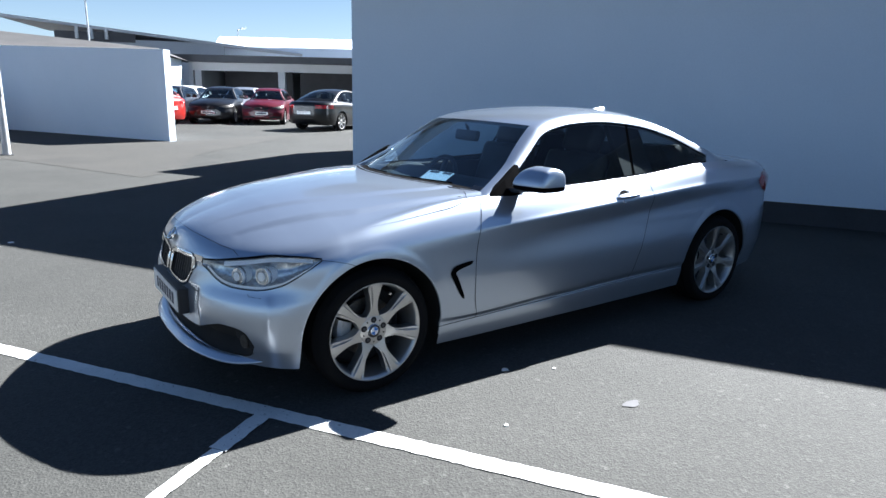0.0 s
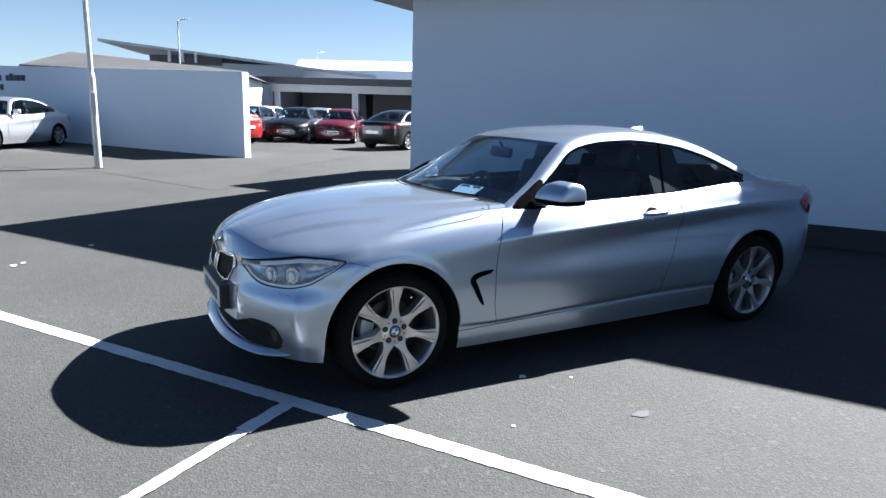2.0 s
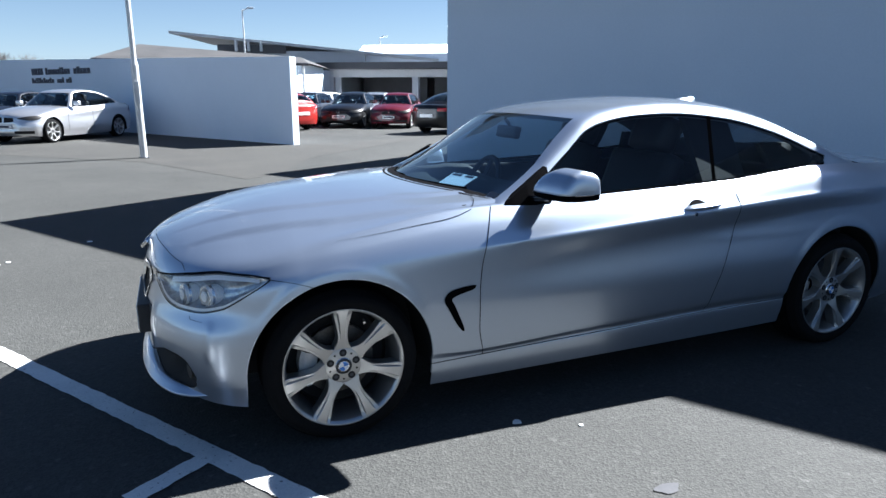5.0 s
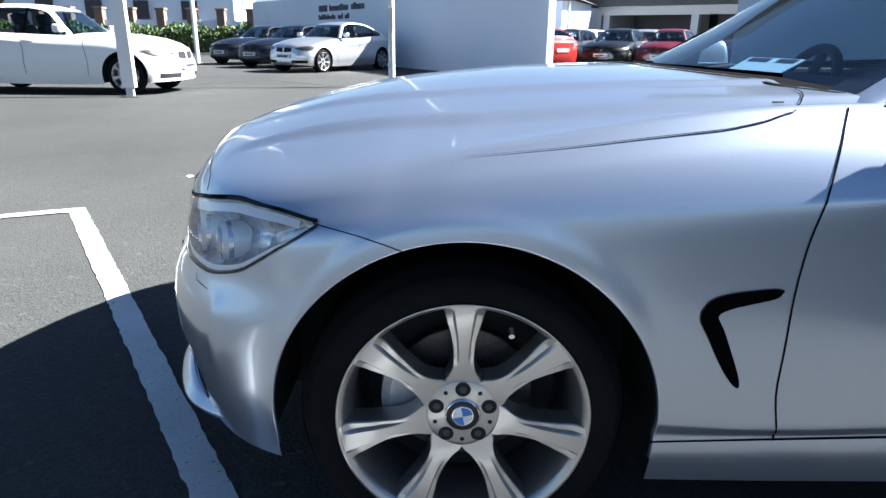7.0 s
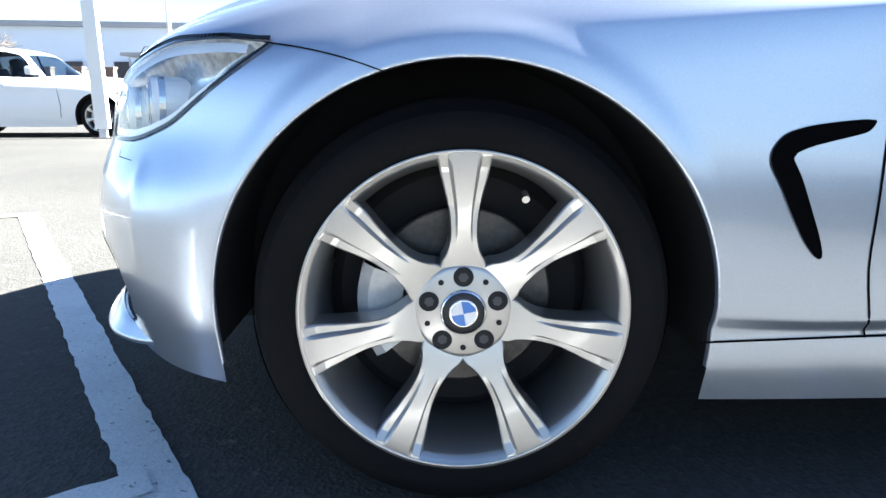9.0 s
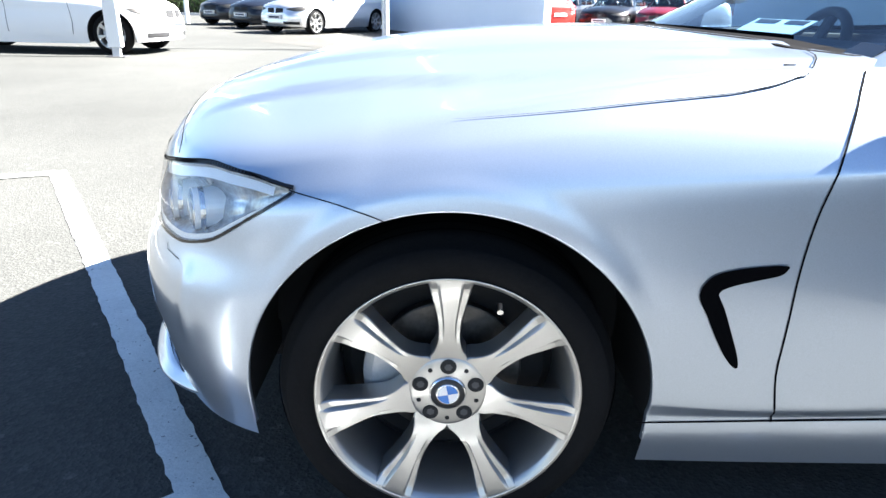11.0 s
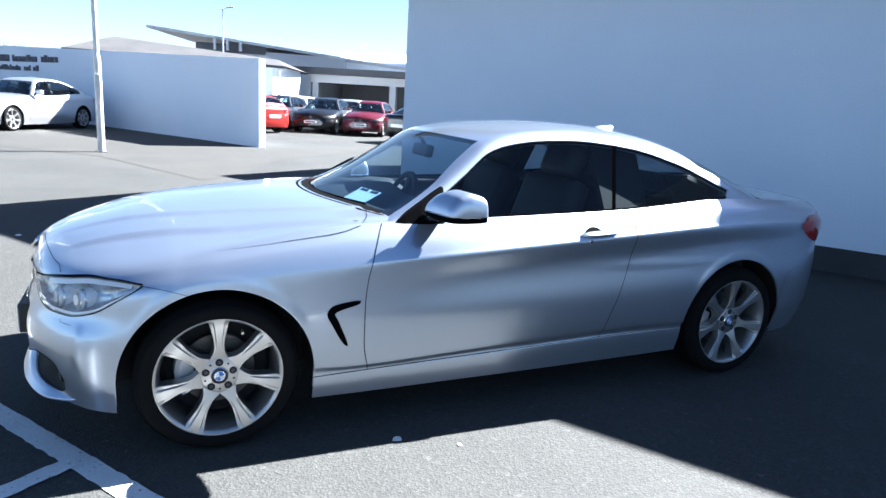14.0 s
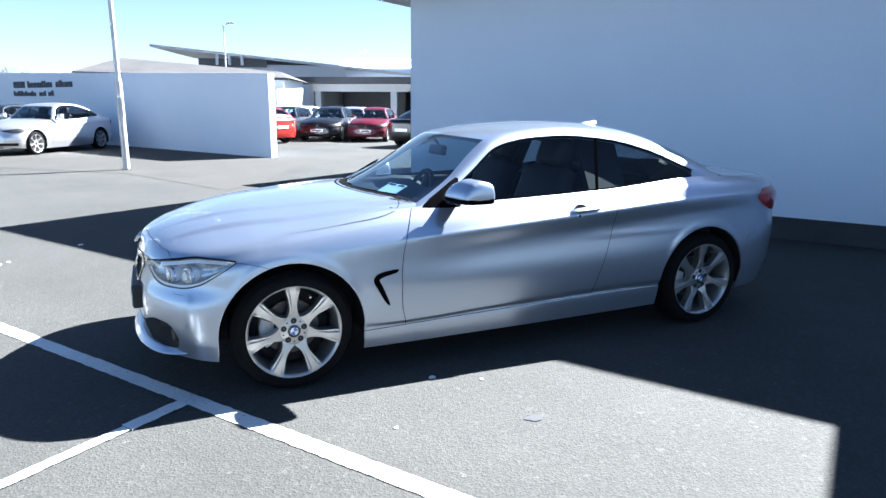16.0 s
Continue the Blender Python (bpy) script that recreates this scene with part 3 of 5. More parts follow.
    lathe(bm, [(r - 0.004, -h + 0.012), (r + 0.006, -h + 0.002), (r + 0.03, -h - 0.002), (r + 0.055, -h + 0.003), (R - 0.02, -h + 0.014),
               (R - 0.006, -h + 0.03), (R, -h + 0.05), (R + 0.001, 0), (R, h - 0.05), (R - 0.01, h - 0.02), (r + 0.05, h), (r, h - 0.01)], n)
    tyre = part("tyre", bm, RUBBER, hub, smooth=True)
    if detail:
        bm = bmesh.new()
        for k in range(4):
            yy = -h + 0.045 + k * 0.042
            lathe(bm, [(R + 0.0022, yy), (R + 0.0024, yy + 0.006)], n)
        part("tread_groove", bm, GAP, hub)
    bm = bmesh.new()
    face = -h + 0.012
    steps = 24 if detail else 7
    across = (-1.0, -1.0, -0.93, -0.62, -0.54, -0.46, 0.0, 0.46, 0.54, 0.62, 0.93, 1.0, 1.0)
    ease = lambda v: max(0.0, min(1.0, v)) ** 2 * (3 - 2 * max(0.0, min(1.0, v)))
    half = smooth_curve((0.066, 0.078, 0.09, 0.105, 0.125, 0.15, 0.18, 0.21, r + 0.002), (0.036, 0.034, 0.0275, 0.0225, 0.020, 0.0215, 0.027, 0.0345, 0.0425))
    grid = []
    for i in range(steps + 1):
        rr = 0.066 + (r - 0.001 - 0.066) * i / steps
        t = (rr - 0.066) / (r - 0.067)
        wide = float(half(rr))
        drop = -0.0075 + 0.029 * max(0.0, 1 - t) ** 1.5
        step = 0.0095 * ease((t - 0.22) / 0.35) * (1 - ease((t - 0.84) / 0.16))
        row = []
        for k, u in enumerate(across):
            au = abs(u)
            depth = drop + (step if au > 0.6 else step * 0.35 if au > 0.5 else 0) + (0.0025 if au > 0.95 else 0) + (0.048 if k in (0, 12) else 0)
            px = wide * u * (1.03 if k in (0, 12) else 1.0)
            row.append((-px, face + depth, rr))
        grid.append(row)
    sheet(bm, grid)
    around("spoke", bm, ALLOY, 7)
    bm = bmesh.new()
    lathe(bm, [(0.036, face + 0.0165), (0.044, face + 0.018), (0.068, face + 0.0185), (0.074, face + 0.0205), (0.079, face + 0.026), (0.080, face + 0.05)], 56)
    part("hub_disc", bm, ALLOY, hub, smooth=True)
    if detail:
        bm = bmesh.new()
        c = Vector((0, face + 0.0182, 0.0555))
        rod(bm, c + Vector((0, 0.004, 0)), c - Vector((0, 0.0012, 0)), 0.0155, sides=24)
        around("lug_hole", bm, DARK_CAVITY, 5)
        bm = bmesh.new()
        c = Vector((0, face + 0.0170, 0.0548))
        rod(bm, c, c - Vector((0, 0.0006, 0)), 0.0078, sides=6)
        around("lug_bolt", bm, DARK_TRIM, 5)
        bm = bmesh.new()
        c = Vector((0, face + 0.0183, 0.058))
        rod(bm, c + Vector((0, 0.004, 0)), c - Vector((0, 0.001, 0)), 0.0045, sides=10)
        around("small_hole", bm, DARK_CAVITY, 5, math.pi / 5)
        bm = bmesh.new()
        rod(bm, (r * 0.78 * math.cos(1.08), face + 0.03, r * 0.83 * math.sin(1.08)), (r * 0.78 * math.cos(1.08), face + 0.012, r * 0.80 * math.sin(1.08)), 0.006, sides=10)
        part("valve", bm, CHROME, hub)
    bm = bmesh.new()
    lathe(bm, [(0.0, face + 0.009), (0.022, face + 0.010), (0.032, face + 0.0125), (0.036, face + 0.018)], 40)
    cap = part("centre_cap", bm, BLACK_PLASTIC, hub, smooth=True)
    if detail:
        for k, mat in enumerate((BLUE, WHITE_PLATE)):
            bm = bmesh.new()
            for q in (k, k + 2):
                a0 = q * math.pi / 2 + 0.2
                ring = [bm.verts.new((0.0195 * math.cos(a0 + j * math.pi / 20), face + 0.0082, 0.0195 * math.sin(a0 + j * math.pi / 20))) for j in range(11)]
                mid = bm.verts.new((0, face + 0.0078, 0))
                for j in range(10):
                    bm.faces.new((mid, ring[j], ring[j + 1]))
            part("badge_quarter", bm, mat, hub)
        bm = bmesh.new()
        lathe(bm, [(0.0195, face + 0.0088), (0.0215, face + 0.0084), (0.0225, face + 0.0105)], 40)
        lathe(bm, [(0.0325, face + 0.0115), (0.0345, face + 0.0125), (0.0360, face + 0.0165)], 40)
        part("badge_ring", bm, CHROME, hub, smooth=True)
    bm = bmesh.new()
    lathe(bm, [(0.07, 0.0), (0.146, 0.0), (0.149, 0.002), (0.149, 0.022), (0.07, 0.022)], 48)
    disc = part("brake_disc", bm, STEEL, hub, smooth=False)
    bm = bmesh.new()
    grid = [[(q * math.cos(a), yy, q * math.sin(a)) for a in np.linspace(2.75, 3.75, 9)] for q, yy in ((0.09, 0.03), (0.095, -0.022), (0.15, -0.03), (0.168, -0.02), (0.17, 0.03))]
    sheet(bm, grid)
    part("brake_caliper", bm, GALVANISED, hub)
    bm = bmesh.new()
    lathe(bm, [(0.0, 0.035), (0.20, 0.035), (r - 0.02, 0.06), (r - 0.02, 0.1)], 40)
    part("back_plate", bm, DARK_CAVITY, hub)
    return hub


def build_skin(car, sh, paint, step, fine, holes=()):
    """The painted panels, glass and roof of a car."""
    s = sh.s
    n_side, n_top = (len(sh.grades) - 1, 42) if fine else (14, 8)
    # upright skin and the tops of bonnet and boot, as one point set
    verts, faces = [], {}
    N = len(sh.out)
    hood_last = int(round(sh.station_x(s["hood_end"])))
    deck_first = int(round(sh.station_x(s["deck_start"])))
    deck_z = smooth_curve(*s["deck"])
    f0, f1 = s.get("door", (0.615, 1.86))
    door_f = smooth_curve((0.30, 0.47, 0.66, 0.87, 1.0), (f0, f0 - 0.025, f0 - 0.015, f0 + 0.045, f0 + 0.10))
    door_r = smooth_curve((0.30, 0.53, 0.72, 0.90, 1.0), (f1, f1 + 0.09, f1 + 0.14, f1 + 0.17, f1 + 0.16))

    def panel(x, y, z):
        if not fine:
            return "body"
        if 0.3 < x < 2.5 and z < float(sh.lz[1](x)) + 0.004:
            return "sill"
        if x < -0.14 and z < 0.70 - (x + 0.29) * 0.35:
            return "front_bumper"
        if x > 3.18 and z < 0.60 + (x - 3.18) * 0.1:
            return "rear_bumper"
        if x < door_f(z):
            return "fender"
        return "door" if x < door_r(z) else "quarter_panel"

    for side in (-1, 1):
        base = len(verts)
        index = {}
        for i in range(N):
            x = sh.out[i, 0]
            for j, z in enumerate(sh.heights(x, n_side)):
                index[i, j] = len(verts)
                verts.append(sh.flank(i, float(z), side))
        # wheel openings: snap the edge on to the circle
        inside = set()
        for wx in s["wheels"]:
            for (i, j), k in index.items():
                p = verts[k]
                if abs(p.y) > 0.45:
                    dx, dz = p.x - wx, max(0, p.z - s["arch_z"])
                    r = math.hypot(dx, dz)
                    if r < s["arch"]:
                        inside.add((i, j))
        gone = set()
        for i in range(N - 1):
            for j in range(n_side):
                q = ((i, j), (i + 1, j), (i + 1, j + 1), (i, j + 1))
                if sum(c in inside for c in q) == 4:
                    gone.add((i, j))
        # openings for lamps, grille and intakes: their edges lie on the panel's own points
        void, border = set(), set()
        for a0, a1, low, high in holes:
            for i in range(math.ceil(a0), math.floor(a1) + 1):
                t = (i - a0) / (a1 - a0)
                x = sh.out[i, 0]
                zs = sh.heights(x, n_side)
                zl, zh = float(low(t)), float(high(t))
                jl, jh = (int(np.argmin(np.abs(zs - z))) for z in (zl, zh))
                if jh - jl < 1:
                    continue
                for j, z in ((jl, zl), (jh, zh)):
                    verts[index[i, j]] = sh.flank(i, z, side)
                    border.add((i, j))
                void.update((i, j) for j in range(jl + 1, jh))
        for i in range(N - 1):
            for j in range(n_side):
                if (i, j) in gone:
                    continue
                q = [c for c in ((i, j), (i + 1, j), (i + 1, j + 1), (i, j + 1)) if c not in void]
                if len(q) < 3 or all(c in border for c in q):
                    continue
                c = sum((verts[index[k]] for k in q), Vector()) / len(q)
                ids = [index[k] for k in q]
                faces.setdefault((panel(c.x, c.y, c.z), side), []).append(ids if side < 0 else ids[::-1])
        for (i, j) in inside:
            p = verts[index[i, j]]
            wx = min(s["wheels"], key=lambda w: abs(w - p.x))
            dx, dz = p.x - wx, max(0, p.z - s["arch_z"])
            r = math.hypot(dx, dz) or 1
            ax, az = wx + dx * s["arch"] / r, s["arch_z"] + dz * s["arch"] / r if p.z > s["arch_z"] else p.z
            verts[index[i, j]] = sh.at_x(ax, az, side)
        # bonnet and boot tops
        for first, last, kind in ((0, hood_last, "bonnet"), (deck_first, N - 1, "boot_lid")):
            top = {}
            for i in range(first, last + 1):
                e = verts[index[i, n_side]]
                if kind == "boot_lid":
                    t = (sh.arc[i] - sh.arc[first]) / (sh.arc[last] - sh.arc[first])
                    xs = s["deck_front"] + (s["tail"] - 0.10 - s["deck_front"]) * t ** 0.8
                    zs = float(deck_z(xs))
                for j in range(n_top + 1):
                    q = j / n_top
                    if j == 0:
                        top[i, j] = index[i, n_side]
                        continue
                    top[i, j] = len(verts)
                    if kind == "bonnet":
                        verts.append(sh.bonnet(i, q, side))
                    else:
                        verts.append(Vector((e.x + (xs - e.x) * q, side * abs(e.y) * (1 - q), e.z + (zs - e.z) * (1 - (1 - q) ** 2.1))))
            if fine and kind == "bonnet":
                for i in range(first, last + 1):
                    column = [index[i, n_side - k] for k in range(5, 0, -1)] + [top[i, k] for k in range(10)]
                    w = ease((0.08 - verts[column[5]].x) / 0.35)
                    for _ in range(14 if w > 0 else 0):
                        p = [verts[k] for k in column]
                        for k in range(1, len(column) - 1):
                            verts[column[k]] = p[k] + ((p[k - 1] + p[k + 1]) / 2 - p[k]) * 0.7 * w
            for i in range(first, last):
                for j in range(n_top):
                    ids = [top[i, j], top[i + 1, j], top[i + 1, j + 1], top[i, j + 1]]
                    c = sum((verts[v] for v in ids), Vector()) / 4
                    if kind == "bonnet" and abs(c.y) < 0.68 and c.x > s["screen"][0] - 0.022 + 0.48 * c.y * c.y:
                        continue
                    name = kind if fine else "body"
                    if fine and kind == "bonnet" and j < 2 and verts[ids[0]].x > -0.3:
                        name = "fender"
                    faces.setdefault((name, side if name == "fender" else 0), []).append(ids if side < 0 else ids[::-1])
    if fine:
        both = {}
        for (name, side), fs in faces.items():
            both.setdefault((name, 0 if name in ("front_bumper", "rear_bumper", "bonnet", "boot_lid") else side), []).extend(fs)
        faces = both
    else:
        faces = {("body", 0): [f for fs in faces.values() for f in fs]}
    faces = {k: [f for f in fs if len(set(f)) == len(f)] for k, fs in faces.items()}
    skin_normals = shared_normals(verts, faces.values())
    for (name, side), fs in sorted(faces.items()):
        mesh_part(name, verts, fs, paint, car, normals=skin_normals)

    # roof, pillars and glass
    zc, crown, bow = smooth_curve(*s["roof"]), smooth_curve(*s["crown"]), smooth_curve(*s["bow"])
    xi0, xi1 = s["roof"][0][0], s["roof"][0][-1]
    nx = int((xi1 - xi0) / (0.012 if fine else 0.05))
    nt, ns = (18, 12) if fine else (8, 5)
    gv, gf = [], {}
    lean = s["lean"]

    def section(xi):
        """Points from the middle of the roof outwards and down to the waist."""
        c = float(zc(xi))
        cr = float(crown(xi))
        k = 0.48 * float(bow(xi))
        ya = 0.85
        for _ in range(14):
            x = xi + k * min(ya, 0.62) ** 2
            belt = float(sh.lz[-1](x))
            yb = float(sh.width(x)) - float(sh.ld[-1](x)) - 0.004
            zt = c - cr * (ya / 0.6) ** 2
            ya = 0.5 * ya + 0.5 * min(yb, yb - (zt - belt) * lean)
        zt = c - cr * (ya / 0.6) ** 2
        pts = []
        for y in list(np.linspace(0, ya - 0.065, nt)) + [ya - 0.045, ya - 0.02, ya]:
            pts.append([xi + k * min(y, 0.62) ** 2, y, c - cr * (y / 0.6) ** 2])
        x = xi + k * min(ya, 0.62) ** 2
        low = min(belt, zt)
        for z in [zt - 0.02, zt - 0.045] + list(np.linspace(zt - 0.05, low - 0.004, ns)):
            z = max(z, low - 0.004)
            pts.append([x, yb - (z - belt) * lean if zt > belt else ya, z])
        p = np.array(pts)
        lo, hi = nt, nt + 4
        for _ in range(3):
            q = p.copy()
            q[lo:hi] = (p[lo - 1:hi - 1] + 2 * p[lo:hi] + p[lo + 1:hi + 1]) / 4
            p = q
        return p, zt - belt

    xis = np.linspace(xi0, xi1, nx + 1)
    secs = [section(x) for x in xis]
    m = nt + 3 + 2 + ns
    for side in (-1, 1):
        base = len(gv)
        for p, _ in secs:
            gv.extend(Vector((a, side * b, c)) for a, b, c in p)
        for i in range(nx):
            x = (xis[i] + xis[i + 1]) / 2
            for j in range(m - 1):
                ids = [base + i * m + j, base + (i + 1) * m + j, base + (i + 1) * m + j + 1, base + i * m + j + 1]
                ids = ids[::-1] if side < 0 else ids
                px = (gv[ids[0]].x + gv[ids[2]].x) / 2
                pz = (gv[ids[0]].z + gv[ids[2]].z) / 2
                tall = secs[i][1]
                if j < nt - 1:
                    if s["screen"][0] < x < s["screen"][1]:
                        key = "windscreen"
                    elif s["backlight"][0] < x < s["backlight"][1]:
                        key = "rear_window"
                    elif x < s["screen"][0]:
                        key = None
                    else:
                        key = "roof"
                elif j >= nt + 4 and tall > 0.055 and px - 0.7 * max(0.0, pz - 1.0) < s["side_end"]:
                    bars = [] if fine else [k for k, (a, b) in enumerate(s["pillars"]) if a < px - s.get("rake", 0) * (pz - 1.0) < b]
                    if bars:
                        key = ("pillar", side, bars[0])
                    else:
                        key = ("side_window", side, sum(px - s.get("rake", 0) * (pz - 1.0) > (a + b) / 2 for a, b in s["pillars"]))
                else:
                    key = "roof" if x > s["screen"][0] - 0.02 else None
                if key:
                    gf.setdefault(key, []).append(ids)
    top_normals = shared_normals(gv, gf.values())
    glass_names = {"windscreen": SCREEN, "rear_window": WINDOW}
    for key, fs in sorted(gf.items(), key=str):
        name = key if isinstance(key, str) else key[0]
        if name == "roof":
            mesh_part("roof", gv, fs, paint, car, normals=top_normals)
            inner = [Vector((v.x, v.y * 0.965, v.z - 0.022)) for v in gv]
            mesh_part("headlining", inner, [f[::-1] for f in fs], HEADLINING, car, "grey cloth headlining")
        elif name == "pillar":
            mesh_part("pillar_trim", gv, fs, PILLAR_BLACK, car, "gloss black window pillar trim")
        else:
            ob = mesh_part(name, gv, fs, glass_names.get(name, WINDOW), car, "tinted window glass", normals=top_normals)
    return secs, xis, gv


def seat(name, car, x, y, mat=None, wide=0.5):
    """A car seat: cushion, backrest and headrest."""
    mat = mat or LEATHER
    bm = boxed(x - 0.28, x + 0.24, y - wide / 2, y + wide / 2, 0.42, 0.58, bevel=0.05)
    part("seat_cushion", bm, mat, car, smooth=True)
    lean = Matrix.Translation((x + 0.22, y, 0.5)) @ Matrix.Rotation(radians(20), 4, "Y")
    bm = boxed(-0.07, 0.07, -wide / 2, wide / 2, 0.0, 0.62, bevel=0.05, m=lean)
    part("seat_back", bm, mat, car, smooth=True)
    if wide < 0.7:
        bm = boxed(-0.07, 0.07, -0.14, 0.14, 0.62, 0.82, bevel=0.045, m=lean)
        part("headrest", bm, mat, car, smooth=True)


def cabin(car, s, wheel_y=0.34):
    """Dashboard, steering wheel, seats and inner panels, seen through the glass."""
    bm = boxed(0.72, 3.1, -0.72, 0.72, 0.24, 0.30)
    part("cabin_floor", bm, CABIN, car)
    for side in (-1, 1):
        bm = boxed(0.75, 3.0, min(side * 0.70, side * 0.75), max(side * 0.70, side * 0.75), 0.28, 0.93, bevel=0.015)
        part("door_lining", bm, CABIN, car)
    bm = bmesh.new()
    prof = [(0.60, 0.60), (0.60, 0.875), (0.74, 0.918), (0.95, 0.945), (1.10, 0.935), (1.20, 0.88), (1.22, 0.76), (1.12, 0.60)]
    rows = [[(x + 0.16 * (y / 0.72) ** 2, y, z) for x, z in prof] for y in np.linspace(-0.71, 0.71, 13)]
    sheet(bm, rows, True)
    part("dashboard", bm, CABIN, car, "black dashboard", smooth=True)
    bm = boxed(0.575, 0.595, -0.74, 0.74, 0.22, 0.925)
    part("bulkhead", bm, CABIN, car)
    bm = boxed(2.72, 3.22, -0.66, 0.66, 0.93, 0.985, bevel=0.02)
    part("parcel_shelf", bm, CABIN, car)
    for y in (-0.36, 0.36):
        seat("front_seat", car, 1.45, y)
    seat("rear_seat", car, 2.45, 0.0, wide=1.15)
    bm = bmesh.new()
    rings = []
    tilt = Matrix.Translation((1.19, wheel_y, 0.845)) @ Matrix.Rotation(radians(-66), 4, "Y")
    for i in range(32):
        a = 2 * math.pi * i / 32
        ring = []
        for j in range(8):
            b = 2 * math.pi * j / 8
            q = 0.18 + 0.017 * math.cos(b)
            ring.append(bm.verts.new(tilt @ Vector((q * math.cos(a), q * math.sin(a), 0.017 * math.sin(b)))))
        rings.append(ring)
    for p, q in zip(rings, rings[1:] + rings[:1]):
        for j in range(8):
            bm.faces.new((p[j], q[j], q[(j + 1) % 8], p[(j + 1) % 8]))
    for a in (0.0, math.pi, -math.pi / 2):
        box(bm, 0.0, 0.18, -0.022, 0.022, -0.012, 0.004, m=tilt @ Matrix.Rotation(a + math.pi / 2, 4, "Z"))
    part("steering_wheel", bm, BLACK_PLASTIC, car, smooth=True)


def main_car():
    sh = Shell(COUPE, 0.0115)
    s = COUPE
    car = thing("car", "silver two-door coupe parked across a bay line, front wheel straight", "car")
    lamp_top = smooth_curve((0, 0.15, 0.36, 0.66, 0.82, 1), (0.664, 0.676, 0.699, 0.724, 0.7235, 0.714))
    lamp_low = smooth_curve((0, 0.08, 0.16, 0.24, 0.34, 0.5, 0.68, 0.82, 0.93, 1), (0.640, 0.622, 0.598, 0.582, 0.575, 0.577, 0.600, 0.645, 0.685, 0.7125))
    lamp_a = (sh.station_y(0.40), sh.station_x(-0.275))
    gl = smooth_curve((0, 0.15, 0.55, 0.8, 1), (0.535, 0.515, 0.507, 0.528, 0.615))
    gt = smooth_curve((0, 0.15, 0.5, 0.9, 1), (0.635, 0.657, 0.668, 0.670, 0.660))
    grille_a = (sh.station_y(0.022), sh.station_y(0.33))
    # lower opening: from the middle out to the fog lamp
    il = smooth_curve((0, 0.5, 0.9, 0.97, 1), (0.262, 0.250, 0.250, 0.264, 0.30))
    it = smooth_curve((0, 0.30, 0.45, 0.62, 0.74, 0.86, 0.94, 1), (0.345, 0.338, 0.342, 0.378, 0.397, 0.393, 0.376, 0.325))
    intake_a = (0.0, sh.station_y(0.72))
    holes = ((*lamp_a, lamp_low, lamp_top), (*grille_a, gl, gt), (*intake_a, il, it))
    secs, xis, gv = build_skin(car, sh, SILVER, 0.0115, True, holes)
    cabin(car, s)
    # wheel arches, underside
    for wx in s["wheels"]:
        for side in (-1, 1):
            bm = bmesh.new()
            R = s["arch"]
            rows = []
            for inward, dr in ((0.008, 0.001), (0.02, 0.010), (0.06, 0.014), (0.32, 0.014)):
                rr = R + dr
                row = []
                for k in range(-2, 53):
                    a = math.pi * min(50, max(0, k)) / 50
                    x, z = wx + rr * math.cos(a), s["arch_z"] + rr * math.sin(a) - 0.035 * (-k if k < 0 else max(0, k - 50))
                    row.append((x, side * (abs(sh.at_x(wx + R * math.cos(a), max(z, 0.25) - 0.004, side).y) - inward), z))
                rows.append(row)
            sheet(bm, rows)
            fan = [bm.verts.new((wx + (R + 0.02) * math.cos(a), side * 0.56, s["arch_z"] + (R + 0.02) * math.sin(a))) for a in np.linspace(0, math.pi, 24)]
            bm.faces.new(fan)
            part("wheel_arch_liner", bm, DARK_CAVITY, car)
            # folded edge of the opening
            rows = []
            for dr, off, inward in ((0.0035, 0.0004, 0), (0.0, 0.0007, 0), (-0.0018, 0.0, 0.0015), (-0.0022, 0.0, 0.010)):
                row = []
                for k in range(72):
                    a = math.pi * (k - 4) / 63
                    if a < 0 or a > math.pi:
                        z = s["arch_z"] - 0.085 * (-a if a < 0 else a - math.pi) / (math.pi * 4 / 63)
                        x = wx + (R + dr) * (1 if a < 0 else -1)
                    else:
                        x, z = wx + (R + dr) * math.cos(a), s["arch_z"] + (R + dr) * math.sin(a)
                    p = sh.at_x(x, z, side, off)
                    row.append((x, p.y - side * inward, z))
                rows.append(row)
            bm = bmesh.new()
            sheet(bm, rows, side < 0)
            part("arch_lip", bm, SILVER, car, smooth=True)
            wheel_parts(car, wx, s["hub_y"] + (0.016 if wx > 1 else 0), side, s, side < 0, "silver alloy wheel with seven twin-edged spokes")
    bm = boxed(-0.58, 3.35, -0.54, 0.54, 0.21, 0.60)
    box(bm, 0.44, 2.38, -0.835, 0.835, 0.185, 0.23)
    part("underbody", bm, DARK_CAVITY, car)

    for side in (-1, 1):
        # shut lines
        lines = {
            "door_gap": [(0.620, 0.277), (0.592, 0.42), (0.592, 0.55), (0.603, 0.68), (0.635, 0.80), (0.668, 0.88), (0.69, 0.92)],
            "rear_door_gap": [(1.88, 0.31), (1.915, 0.42), (1.965, 0.55), (2.01, 0.70), (2.032, 0.82), (2.04, 0.93), (2.03, 0.968)],
            "sill_gap": [(0.36, 0.274), (0.6, 0.279), (1.2, 0.290), (2.0, 0.311), (2.45, 0.320)],
            "bumper_gap": [(-0.285, 0.713), (-0.226, 0.704), (-0.18, 0.694), (-0.14, 0.682), (-0.112, 0.672)],
        }
        for name, path in lines.items():
            curves = [smooth_curve(range(len(path)), [p[k] for p in path]) for k in range(2)]
            path = [tuple(float(c(i / 5)) for c in curves) for i in range(5 * len(path) - 4)]
